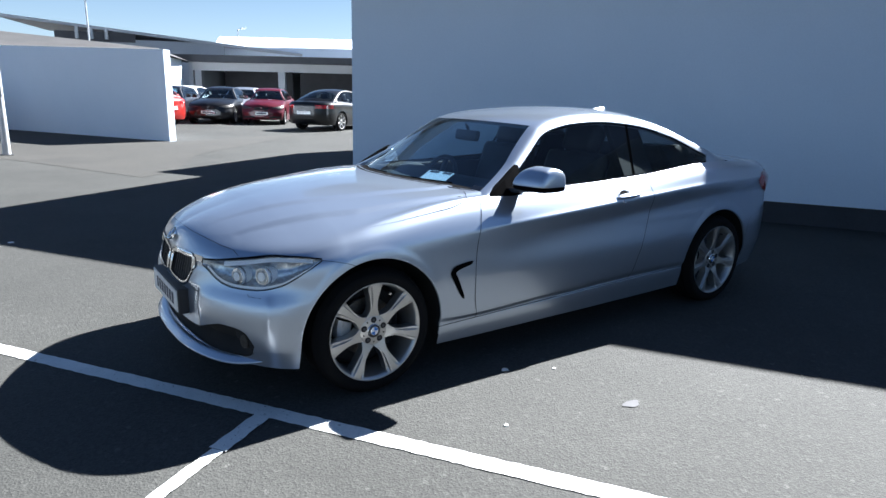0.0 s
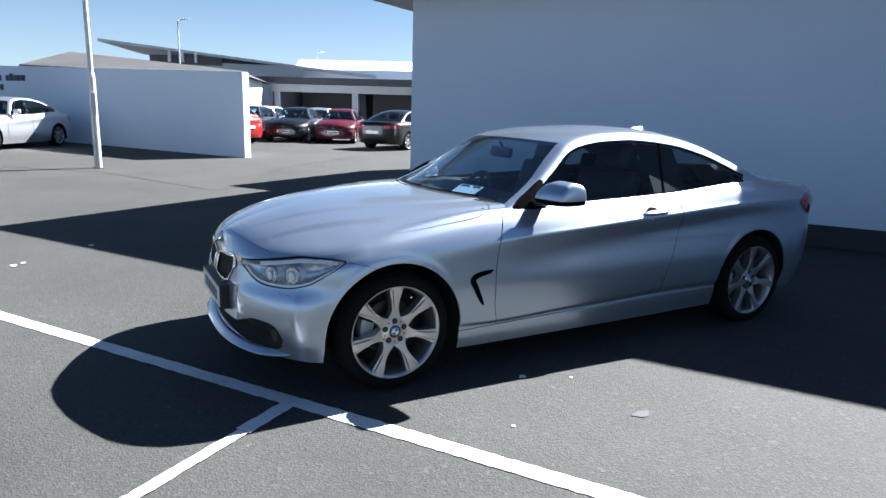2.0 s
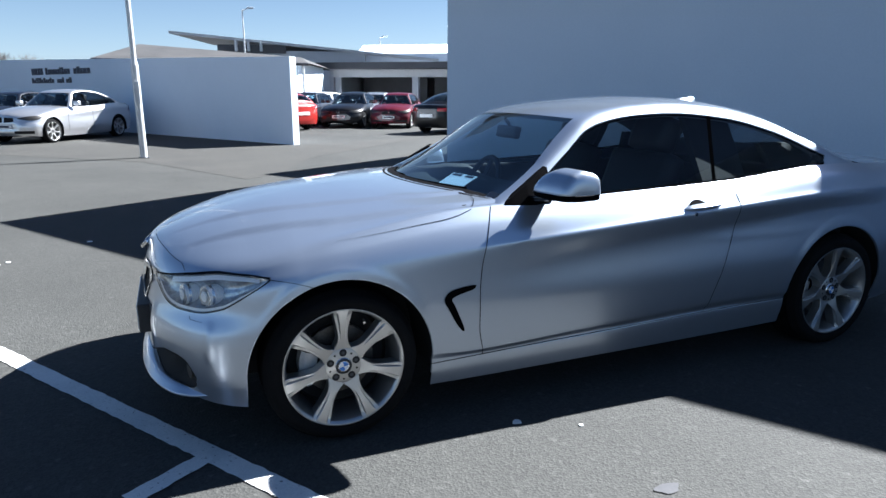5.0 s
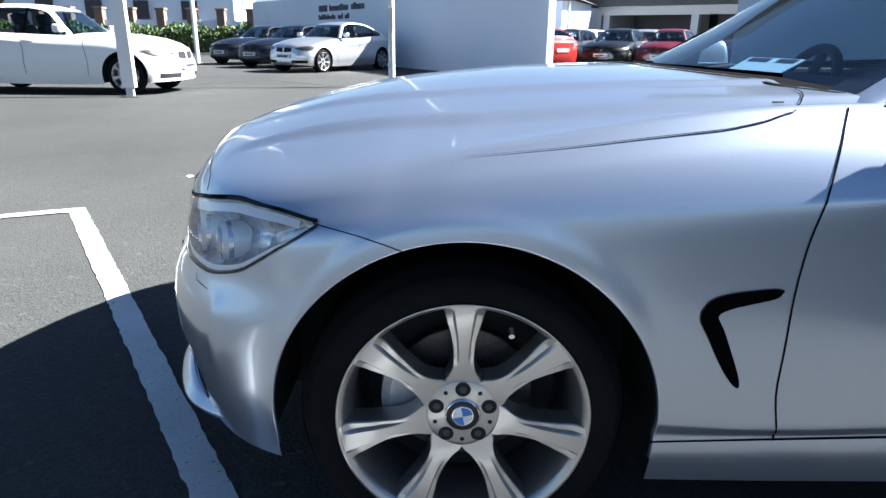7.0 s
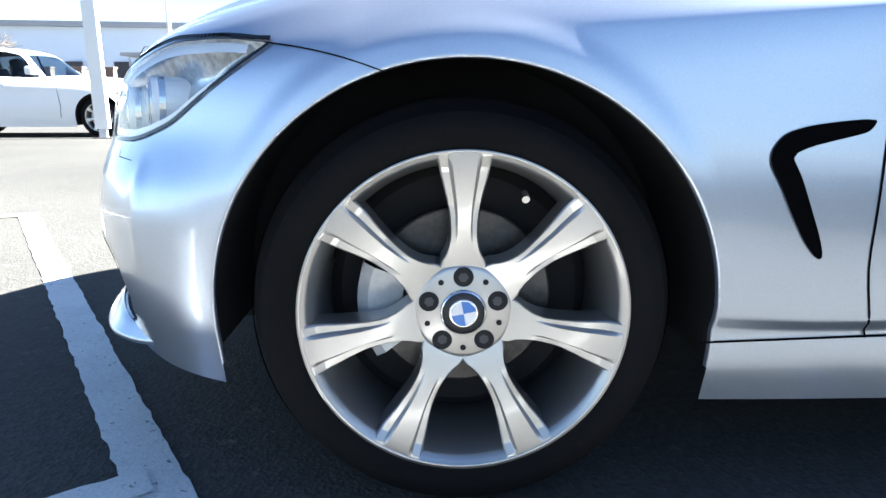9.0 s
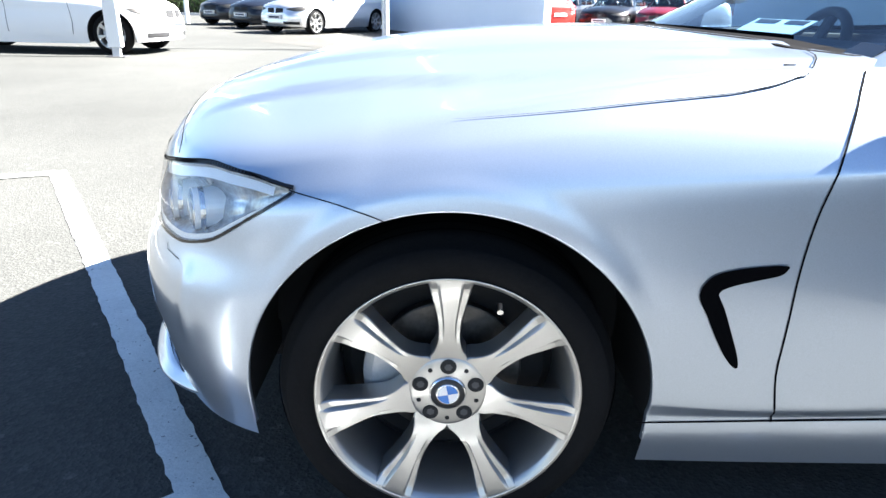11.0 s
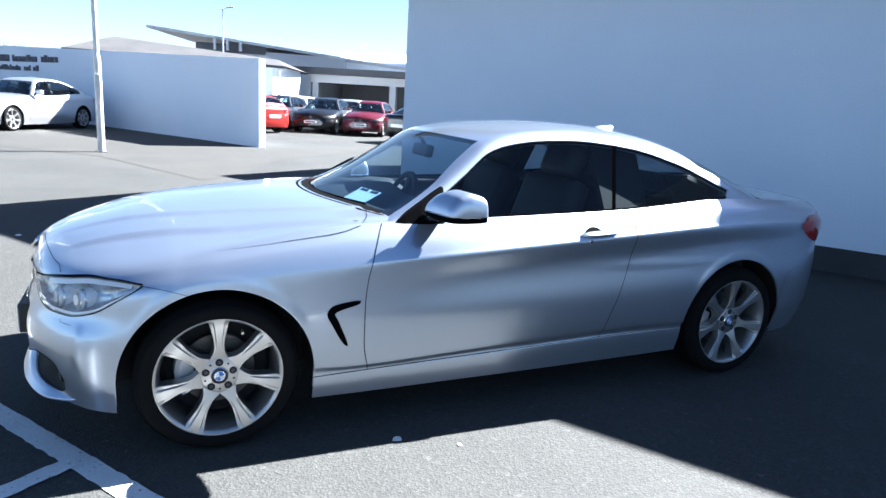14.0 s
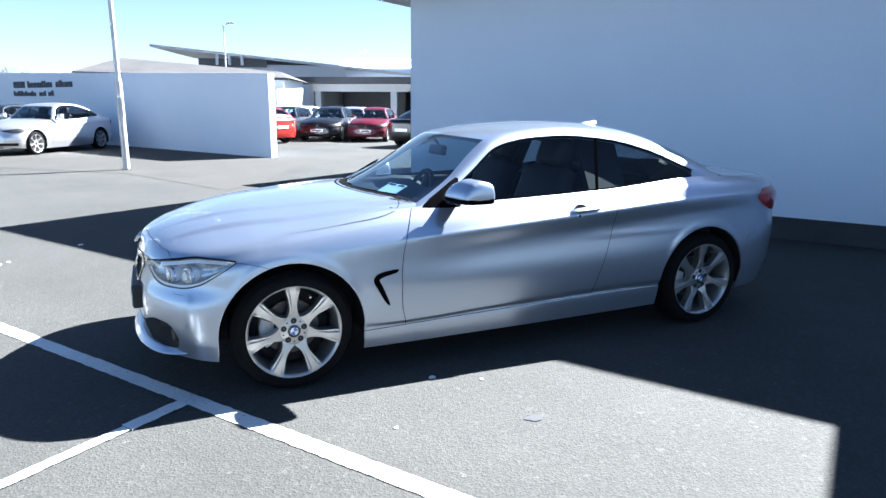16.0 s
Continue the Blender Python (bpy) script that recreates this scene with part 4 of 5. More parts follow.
            part("shut_line", ribbon(sh, path, 0.002 if name == "bumper_gap" else 0.0036, 0.001, side), GAP, car)
        # bumper to quarter panel gap
        part("shut_line", ribbon(sh, [(3.16, 0.42), (3.20, 0.60), (3.30, 0.63)], 0.0014, 0.0010, side), GAP, car)
        # headlamp washer cover
        part("washer_cover", ribbon(sh, [(-0.560, 0.556), (-0.557, 0.545), (-0.515, 0.543)], 0.0013, 0.001, side), GAP, car)
        # fender vent, shaped like a hockey stick
        path = [(0.573, 0.606, 0.004), (0.560, 0.600, 0.018), (0.52, 0.593, 0.025), (0.480, 0.585, 0.029), (0.452, 0.573, 0.032), (0.443, 0.554, 0.033),
                (0.460, 0.520, 0.032), (0.483, 0.472, 0.028), (0.502, 0.436, 0.021), (0.512, 0.418, 0.013), (0.517, 0.410, 0.005)]
        curves = [smooth_curve(range(len(path)), [p[k] for p in path]) for k in range(3)]
        path = [tuple(float(c(i / 6)) for c in curves) for i in range(6 * len(path) - 5)]
        part("fender_vent", ribbon(sh, path, 0.02, 0.003, side), VENT_BLACK, car, "black fender vent trim")
        # door handle
        bm = bmesh.new()
        grid = []
        for i in range(17):
            t = i / 16
            x = 1.692 + 0.232 * t
            zc = 0.853 + 0.013 * t
            hgt = 0.013 * (1 - abs(2 * t - 1) ** 4) + 0.002
            row = []
            for k in range(11):
                b = math.pi * (k / 10)
                o = 0.019 * math.sin(math.pi * (k / 10) ** 0.55) * (1 - abs(2 * t - 1) ** 6) + 0.001
                row.append(sh.flank(sh.station_x(x), zc - hgt * math.cos(b), side, o))
            grid.append(row)
        sheet(bm, grid, side > 0)
        part("door_handle", bm, SILVER, car, "silver pull handle", smooth=True)
        a0, a1 = sh.station_x(1.722), sh.station_x(1.835)
        # flat black patch for the shade in the hand recess above the bar
        part("handle_recess_shade", patch(sh, a0, a1, lambda t: 0.858, lambda t: 0.860 + 0.031 * math.sin(math.pi * t) ** 0.6, 0.005, side, 18, 4), VENT_BLACK, car)
        c = sh.flank(sh.station_x(1.748), 0.829, side, 0.0)
        bm = bmesh.new()
        rod(bm, c, c + Vector((0, side * 0.006, 0)), 0.011, 0.009, 16)
        part("key_lock", bm, CHROME, car)
        # mirror: a rounded housing on a flat black foot; the far one is folded in
        far = side > 0

        def shell(bottom, top, grow, full=1.0):
            """A domed body over a flat base; v runs outwards, each row from the upright rear edge over the top to the rounded front."""
            knots = (0, 0.12, 0.24, 0.33, 0.45, 0.6, 0.74, 0.87, 0.95, 1)
            side_x = smooth_curve(knots, (0.096, 0.094, 0.088, 0.072, 0.040, 0.004, -0.038, -0.074, -0.094, -0.102))
            side_z = smooth_curve(knots, (0.0, 0.34, 0.66, 0.83, 0.94, 1.0, 0.90, 0.62, 0.30, 0.0))
            bm = bmesh.new()
            rows = []
            for i in range(49):
                v = -math.cos(math.pi * i / 48)
                f = (1 - min(1.0, abs(v)) ** 8) ** 0.4
                row = []
                for j in range(57):
                    lx, lz = float(side_x(j / 56)), max(0.0, float(side_z(j / 56))) ** full
                    x, y, z = 0.98 + 0.022 * v + lx * (0.55 + 0.45 * f) * grow, 0.93 + 0.102 * grow * v, bottom + (top - bottom) * lz * f * (1 - 0.03 * v - 0.22 * ease((-0.1 - v) / 0.9))
                    row.append((x, y, z))
                for j in range(1, 8):
                    p, q = row[56], row[0]
                    row.append((p[0] + (q[0] - p[0]) * j / 8, p[1], p[2]))
                if far:
                    row = [(1.06 + (y - 0.935) * 0.9, 0.85 + (x - 0.965) * 0.4, z - 0.05) for x, y, z in row]
                rows.append([(x, side * y, z) for x, y, z in row + [row[0]]])
            sheet(bm, rows, side > 0)
            bmesh.ops.remove_doubles(bm, verts=bm.verts, dist=0.0005)
            return bm

        mirror = part("door_mirror", shell(0.985, 1.087, 1.0), SILVER, car, "silver door mirror with black base", smooth=True)
        part("mirror_base", shell(0.9840, 0.950, 0.985, 0.3), VENT_BLACK, mirror, smooth=True)
        if not far:
            bm = boxed(0.955, 1.05, -1.0315, -1.022, 0.981, 0.986, bevel=0.0015)
            part("indicator", bm, CHROME, mirror)
            bm = bmesh.new()
            sheet(bm, [[(x0 + 0.065 * c, y, zc + 0.016 * s_) for c, s_ in ((1, 0), (0.7, 0.8), (0, 1), (-0.7, 0.8), (-1, 0), (-0.7, -0.8), (0, -1), (0.7, -0.8), (1, 0))]
                       for y, x0, zc in ((-0.77, 0.93, 0.945), (-0.82, 0.935, 0.948), (-0.87, 0.945, 0.956), (-0.91, 0.95, 0.962))])
            part("mirror_stalk", bm, PIANO, mirror, smooth=True)
        # black corner panel ahead of the door glass
        low = [(0.725, 0.786, 0.903), (0.80, 0.789, 0.903), (0.88, 0.789, 0.908), (0.95, 0.787, 0.916), (1.0, 0.786, 0.925)]
        high = [(0.728, 0.785, 0.907), (0.80, 0.772, 0.953), (0.88, 0.755, 1.002), (0.95, 0.736, 1.045), (1.0, 0.722, 1.072)]
        bm = bmesh.new()
        sheet(bm, [[(x, side * (y - 0.02), z) for x, y, z in low], [(x, side * (y + 0.007), z) for x, y, z in low],
                   [(x, side * (y + 0.006), z) for x, y, z in high], [(x, side * (y - 0.03), z) for x, y, z in high]], side > 0)
        part("mirror_triangle", bm, VENT_BLACK, car)
        # thin upright seal between door glass and quarter glass
        rows = [[], []]
        for j in range(22, len(secs[0][0])):
            line = np.array([p[j] for p, tall in secs])
            raked = line[:, 0] - s["rake"] * (line[:, 2] - 1.0)
            for k, mark in enumerate((1.958, 1.982)):
                x, y, z = (float(np.interp(mark, raked, line[:, c])) for c in range(3))
                rows[k].append((x, side * (y + 0.002), z))
        bm = bmesh.new()
        sheet(bm, rows, side > 0)
        part("pillar_seal", bm, PILLAR_BLACK, car)
        # inner trim of the pillars behind the glass
        for name, x0, x1, rake, top in (("pillar_trim", 1.95, 2.25, 0.05, 1.28), ("quarter_trim", 2.50, 2.78, -0.3, 1.13)):
            bm = bmesh.new()
            edge = [(x0, 0.735, 0.92), (x1, 0.735, 0.92), (x1 + rake * (top - 0.92), 0.735 - 0.62 * (top - 0.92), top), (x0 + rake * (top - 0.92), 0.735 - 0.62 * (top - 0.92), top)]
            outer = [bm.verts.new((x, side * (y - 0.005), z)) for x, y, z in edge]
            inner = [bm.verts.new((x, side * (y - 0.045), z)) for x, y, z in edge]
            bm.faces.new(outer)
            bm.faces.new(inner[::-1])
            for k in range(4):
                bm.faces.new((outer[k], inner[k], inner[(k + 1) % 4], outer[(k + 1) % 4]))
            bmesh.ops.recalc_face_normals(bm, faces=bm.faces)
            part(name, bm, CABIN, car)
        # black seals round the side glass
        rows = [[], []]
        m = len(secs[0][0])
        for p, tall in secs:
            if tall > 0.03 and p[-1][0] < 2.74:
                x, y, z = p[-1]
                rows[0].append((x, side * (y + 0.003), z - 0.002))
                rows[1].append((x, side * (y - 0.002), z + 0.014))
        bm = bmesh.new()
        sheet(bm, rows, side > 0)
        part("waist_seal", bm, VENT_BLACK, car)
        rows = [[], []]
        for p, tall in secs:
            if tall > 0.05 and p[-1][0] < 2.80:
                for k, o in ((0, 18 + 3 + 1), (1, 18 + 3 + 2)):
                    x, y, z = p[o]
                    rows[k].append((x, side * (y + 0.002), z - (0.012 if k else 0.006)))
        bm = bmesh.new()
        sheet(bm, rows, side < 0)
        part("window_frame", bm, VENT_BLACK, car)
        # headlamp: bowl mottled with its reflections, two projectors, clear cover, black surround
        a0, a1 = lamp_a
        low, top = lamp_low, lamp_top
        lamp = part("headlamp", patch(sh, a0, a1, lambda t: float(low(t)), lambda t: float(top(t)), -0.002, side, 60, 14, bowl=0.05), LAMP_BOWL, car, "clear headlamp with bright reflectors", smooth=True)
        A = lambda f: a0 + (a1 - a0) * f
        # white strip for the pale sky mirrored along the cover's top edge
        part("lamp_brow_sheen", patch(sh, A(0.20), A(0.93), lambda t: float(top(0.20 + 0.73 * t)) - 0.024 + 0.008 * t, lambda t: float(top(0.20 + 0.73 * t)) - 0.003, -0.006, side, 50, 4), LAMP_WHITE, lamp, smooth=True)
        part("lamp_trough", patch(sh, A(0.05), A(0.98), lambda t: float(low(0.05 + 0.93 * t)) + 0.002, lambda t: float(low(0.05 + 0.93 * t)) + 0.013 - 0.009 * t ** 4, -0.002, side, 60, 3), LAMP_WHITE, lamp, smooth=True)
        for t, r in ((0.33, 0.044), (0.54, 0.044)):
            c = sh.flank(a0 + (a1 - a0) * t, (float(low(t)) + float(top(t))) / 2 - 0.008, side, -0.036)
            nn = (sh.flank(a0 + (a1 - a0) * t, c.z, side, 0.03) - c).normalized()
            nn = (nn + Vector((-0.7, 0, 0))).normalized()
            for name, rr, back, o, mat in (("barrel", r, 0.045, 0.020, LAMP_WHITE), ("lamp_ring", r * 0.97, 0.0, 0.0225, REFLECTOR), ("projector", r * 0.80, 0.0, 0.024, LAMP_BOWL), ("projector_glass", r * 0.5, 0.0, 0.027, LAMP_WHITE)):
                bm = bmesh.new()
                rod(bm, c - nn * back, c + nn * o, rr, rr * 0.93, 28)
                part(name, bm, mat, lamp, smooth=False)
        part("lamp_cover", patch(sh, a0, a1, lambda t: float(low(t)), lambda t: float(top(t)), 0.003, side, 60, 12, bulge=0.006), LENS, lamp, smooth=True)
        part("lamp_surround", rim_of(sh, a0, a1, lambda t: float(low(t)), lambda t: float(top(t)), 0.003, 0.0055, side, 60), PIANO, lamp)
        # black joint between lamp and bonnet
        part("lamp_joint", patch(sh, A(0.02), A(1.0), lambda t: float(top(0.02 + 0.98 * t)) - 0.001, lambda t: float(top(0.02 + 0.98 * t)) + 0.001 + 0.0075 * math.sin(math.pi * min(1.0, t + 0.12)) ** 0.5, 0.003, side, 60, 3), GAP, lamp)
        # kidney grille
        g0, g1 = grille_a
        grille = part("kidney_grille", patch(sh, g0, g1, lambda t: float(gl(t)), lambda t: float(gt(t)), 0.0, side, 30, 8, bowl=0.04), DARK_CAVITY, car, "black grille in a chrome frame")
        for v0, v1 in ((-0.06, 0.09), (0.90, 1.06)):
            part("chrome_frame", patch(sh, g0, g1, lambda t: float(gl(t) + (gt(t) - gl(t)) * v0), lambda t: float(gl(t) + (gt(t) - gl(t)) * v1), 0.006, side, 30, 3, bulge=0.006), CHROME, grille, smooth=True)
        for t0, t1 in ((-0.02, 0.06), (0.92, 1.04)):
            tm = min(1, max(0, (t0 + t1) / 2))
            part("chrome_frame", patch(sh, g0 + (g1 - g0) * t0, g0 + (g1 - g0) * t1, lambda t: float(gl(tm)), lambda t: float(gt(tm)), 0.0065, side, 4, 8, bulge=0.006), CHROME, grille, smooth=True)
        for k in range(8):
            t0 = 0.13 + 0.1 * k
            part("slat", patch(sh, g0 + (g1 - g0) * t0, g0 + (g1 - g0) * (t0 + 0.025), lambda t: float(gl(t0)) + 0.006, lambda t: float(gt(t0)) - 0.006, -0.006, side, 2, 6), BLACK_PLASTIC, grille)
        # chrome strip between grille and lamp
        part("grille_wing", patch(sh, g1, a0, lambda t: 0.642 + 0.012 * t, lambda t: 0.676, 0.003, side, 14, 3), CHROME, car, smooth=True)
        # corner intake and fog lamp
        i0, i1 = intake_a
        intake = part("lower_intake", patch(sh, i0, i1, lambda t: float(il(t)), lambda t: float(it(t)), -0.003, side, 60, 8, bowl=0.07), DARK_CAVITY, car, "black lower air intake")
        part("intake_lip", rim_of(sh, i0, i1, lambda t: float(il(t)), lambda t: float(it(t)), 0.0015, -0.006, side, 60), DARK_CAVITY, intake)
        c = sh.flank(i0 + (i1 - i0) * 0.90, 0.312, side, -0.035)
        nn = Vector((-1, side * 0.25, 0)).normalized()
        bm = bmesh.new()
        rod(bm, c - nn * 0.02, c + nn * 0.012, 0.034, 0.032, 24)
        part("fog_lamp", bm, STEEL, intake)
        # lower blade of the bumper: a shelf facing up and out, wrapped round the corner to a point below the fog lamp
        outer = ((-0.780, 0, 0.212), (-0.774, 0.18, 0.212), (-0.750, 0.36, 0.213), (-0.695, 0.54, 0.215), (-0.640, 0.642, 0.219), (-0.585, 0.696, 0.223), (-0.532, 0.738, 0.232), (-0.488, 0.772, 0.248))
        inner = ((-0.735, 0, 0.256), (-0.73, 0.18, 0.256), (-0.708, 0.36, 0.256), (-0.660, 0.515, 0.257), (-0.612, 0.612, 0.259), (-0.562, 0.668, 0.262), (-0.515, 0.718, 0.265), (-0.486, 0.765, 0.262))
        paths = [[smooth_curve(range(8), [p[k] for p in line]) for k in range(3)] for line in (outer, inner)]
        rows = []
        for i in range(85):
            o, n = (Vector([float(c(i / 12)) for c in line]) for line in paths)
            n = o + (n - o) * 0.8
            thin = ease((84 - i) / 12)
            back = Vector((n.x - o.x, n.y - o.y, 0)).normalized()
            row = [n + back * 0.03 - Vector((0, 0, 0.006)), n, n + (o - n) * 0.5 + Vector((0, 0, 0.003)), o + (n - o) * 0.10, o, o - Vector((0, 0, 0.007 * thin)) + back * 0.003, o - Vector((0, 0, 0.013 * thin)) + back * 0.05]
            rows.append([(p.x, side * p.y, p.z) for p in row])
        bm = bmesh.new()
        sheet(bm, rows, side < 0)
        part("bumper_blade", bm, SILVER, car, smooth=True)
        # tail lamp
        r0, r1 = sh.station_x(3.27), sh.station_y(0.42, True)
        tl = smooth_curve((0, 0.05, 0.12, 0.3, 1), (0.862, 0.835, 0.80, 0.765, 0.755))
        tt = smooth_curve((0, 0.05, 0.12, 0.3, 1), (0.885, 0.912, 0.930, 0.932, 0.91))
        part("tail_lamp", patch(sh, r0, r1, lambda t: float(tl(t)), lambda t: float(tt(t)), 0.004, side, 30, 8, bulge=0.012), RED_LAMP, car, "red tail lamp", smooth=True)
        # windscreen wipers, at rest along the foot of the glass
        roof_z = smooth_curve(*s["roof"])
        y0, y1, xi = (0.60, 0.02, 0.560) if side > 0 else (0.05, -0.50, 0.566)
        bm = bmesh.new()
        ends = [Vector((xi + 0.018 * (k / 8) + 0.48 * (y0 + (y1 - y0) * k / 8) ** 2, y0 + (y1 - y0) * k / 8, float(roof_z(xi + 0.018 * k / 8)) + 0.006 - 0.04 * (y0 + (y1 - y0) * k / 8) ** 2)) for k in range(9)]
        sheet(bm, [[p + Vector((0, 0.006 * math.sin(b), 0.006 * math.cos(b))) for b in np.linspace(0, 2 * math.pi, 9)] for p in ends])
        part("wiper", bm, VENT_BLACK, car)
        # bonnet shut line: along the fender, then in to the screen; and across the nose
        def gap(points, wide):
            bm = bmesh.new()
            rows = [[], []]
            for i, p in enumerate(points):
                a, b = points[max(0, i - 1)], points[min(len(points) - 1, i + 1)]
                n = (b - a).cross(Vector((-0.2, 0.4 * side, 1))).normalized()
                w = wide(i / (len(points) - 1))
                rows[0].append(p + n * w / 2)
                rows[1].append(p - n * w / 2)
            sheet(bm, rows)
            part("shut_line", bm, GAP, car)

        below = smooth_curve((-0.2, -0.02, 0.25, 0.45, 0.525, 0.585), (0.0, 0.009, 0.025, 0.030, 0.024, 0.010))
        pts = [sh.flank(sh.station_x(x), float(sh.lz[-1](x)) - float(below(x)), side, 0.0018) for x in np.linspace(0.0, 0.590, 42)]
        pts += [sh.bonnet(sh.station_x(x), q, side, 0.0032) for x, q in ((0.610, 0.012), (0.627, 0.035), (0.658, 0.075), (0.686, 0.12), (0.708, 0.165), (0.725, 0.20))]
        gap(pts, lambda f: 0.0029 * min(1, 0.16 + 1.3 * f))
        cut = [sh.flank(sh.station_y(0.618), 0.710, side, 0.0015)]
        for x, y in ((-0.572, 0.54), (-0.597, 0.46), (-0.618, 0.38), (-0.640, 0.28), (-0.658, 0.18), (-0.668, 0.09), (-0.671, 0.0)):
            def miss(a):
                return abs(sh.bonnet(a, 1 - y / max(y + 1e-6, abs(sh.bonnet(a, 0).y))).x - x)
            a = min(np.linspace(sh.station_y(0.05), sh.station_x(-0.2), 160), key=miss)
            cut.append(sh.bonnet(a, 1 - y / max(y + 1e-6, abs(sh.bonnet(a, 0).y)), side, 0.0015))
        gap(cut, lambda f: 0.0024)

    # number plate
    x = sh.flank(0, 0.46)[0] - 0.022
    bm = boxed(x - 0.012, x + 0.075, -0.27, 0.27, 0.362, 0.492, bevel=0.006)
    holder = part("plate_holder", bm, BLACK_PLASTIC, car)
    bm = boxed(x - 0.016, x - 0.0125, -0.258, 0.258, 0.372, 0.482)
    plate = part("number_plate", bm, WHITE_PLATE, holder, "white number plate with plain dark bars")
    bm = bmesh.new()
    for k in range(7):
        y = -0.19 + k * 0.056
        box(bm, x - 0.0175, x - 0.0162, y, y + 0.036, 0.397, 0.457)
    part("plate_bars", bm, INK, holder)
    # bonnet leading-edge line and badge
    bm = bmesh.new()
    p = Vector((-0.717, 0, float(sh.hood_z(-0.717))))
    rod(bm, p + Vector((0.010, 0, -0.008)), p + Vector((-0.0012, 0, 0.001)), 0.034, 0.033, 32)
    badge = part("bonnet_badge", bm, PIANO, car, "round dark badge in a silver ring")
    bm = bmesh.new()
    rod(bm, p + Vector((0.006, 0, -0.005)), p + Vector((-0.0006, 0, 0.0005)), 0.041, 0.039, 32)
    part("badge_ring", bm, CHROME, badge)
    for k, mat in enumerate((BLUE, WHITE_PLATE)):
        bm = bmesh.new()
        turn = Matrix.Translation(p + Vector((-0.0018, 0, 0.0015))) @ Vector((0.011, 0, -0.009)).to_track_quat("-Z", "Y").to_matrix().to_4x4()
        for q in (k, k + 2):
            mid = bm.verts.new(turn @ Vector((0, 0, 0)))
            ring = [bm.verts.new(turn @ Vector((0.022 * math.cos(q * math.pi / 2 + j * math.pi / 16), 0.022 * math.sin(q * math.pi / 2 + j * math.pi / 16), 0))) for j in range(9)]
            for j in range(8):
                bm.faces.new((mid, ring[j], ring[j + 1]))
        part("badge_quarter", bm, mat, badge)
    # cowl
    bm = bmesh.new()
    glass_z = smooth_curve(*s["roof"])

    def bonnet_z(x, y):
        """The bonnet's height at a place near its rear edge."""
        best = (9, 0)
        for i in range(60):
            a = sh.station_x(0.40 + 0.47 * i / 59)
            p = sh.bonnet(a, 1 - y / abs(sh.bonnet(a, 0).y))
            best = min(best, (abs(p.x - x), p.z))
        return best[1]
    heights = [bonnet_z(0.50 + 0.48 * y * y, y) for y in np.linspace(0, 0.70, 15)]
    edge_z = smooth_curve(np.linspace(0, 0.70, 15), heights)
    rows = []
    for y in np.linspace(-0.69, 0.69, 45):
        e, g = float(edge_z(abs(y))), float(glass_z(0.574)) - 0.015 * (y / 0.6) ** 2
        rows.append([(f + 0.48 * y * y, y, z) for f, z in ((0.44, e - 0.022), (0.488, e - 0.015), (0.494, e + 0.0006), (0.508, e + 0.0012), (0.516, e - 0.004), (0.545, e - 0.002), (0.574, max(g, e) + 0.003))])
    sheet(bm, rows, True)
    part("cowl", bm, GAP, car)
    for side in (-1, 1):
        rows = []
        for xi, (p, tall) in zip(xis, secs):
            if s["screen"][0] - 0.004 < xi < 0.612:
                rows.append([(x, side * y, z + 0.0022) for x, y, z in p[:18] if y > 0.34 + (xi - 0.545) * 4])
        n = min(len(r) for r in rows)
        bm = bmesh.new()
        sheet(bm, [r[-n:] for r in rows], side > 0)
        part("screen_border", bm, PIANO, car, smooth=True)
    # inside mirror, price card
    bm = boxed(-0.02, 0.02, -0.115, 0.115, -0.035, 0.035, bevel=0.015, m=pose(1.20, 0.02, 1.185, 0, 12, 0))
    rod(bm, (1.22, 0.02, 1.20), (1.17, 0.0, 1.26), 0.01, 0.01, 8)
    part("inside_mirror", bm, BLACK_PLASTIC, car)
    card = pose(0.76, -0.257, 0.963, 0, -26, 11)
    bm = boxed(-0.06, 0.06, -0.105, 0.105, -0.001, 0.001, m=card)
    part("price_card", bm, PAPER, car, "pale blue card lying on the dashboard")
    bm = bmesh.new()
    for k, (a, b) in enumerate(((-0.09, -0.02), (0.01, 0.09))):
        box(bm, 0.038, 0.056, a, b, 0.0011, 0.002, m=card)
    part("card_bars", bm, INK, car)
    # aerial fin
    bm = bmesh.new()
    rows = []
    for i in range(9):
        t = i / 8
        x = 2.36 + 0.15 * t
        w = 0.028 * math.sin(math.pi * min(1, 0.12 + 0.8 * t)) ** 0.7
        hh = 0.022 * t ** 0.35 * (1 if t < 0.9 else 0.7)
        rows.append([(x, -w, 1.352), (x, -w * 0.5, 1.357 + hh * 0.8), (x, 0, 1.36 + hh), (x, w * 0.5, 1.357 + hh * 0.8), (x, w, 1.352)])
    sheet(bm, rows, True)
    part("aerial_fin", bm, SILVER, car, smooth=True)
    return car


main_car()


# ---- the other cars on the forecourt ----
def variant(base, **changes):
    out = dict(base)
    out.update(changes)
    return out


ROOF_X = (0.60, 0.67, 0.80, 0.95, 1.10, 1.22, 1.35, 1.6, 1.9, 2.2, 2.5, 2.8, 3.07, 3.25, 3.42)
TALLER = variant(COUPE, cowl=0.61, screen=(0.67, 1.22), hood=((-0.735, -0.70, -0.6, -0.4, -0.1, 0.25, 0.64), (0.70, 0.745, 0.80, 0.857, 0.915, 0.955, 0.97)))
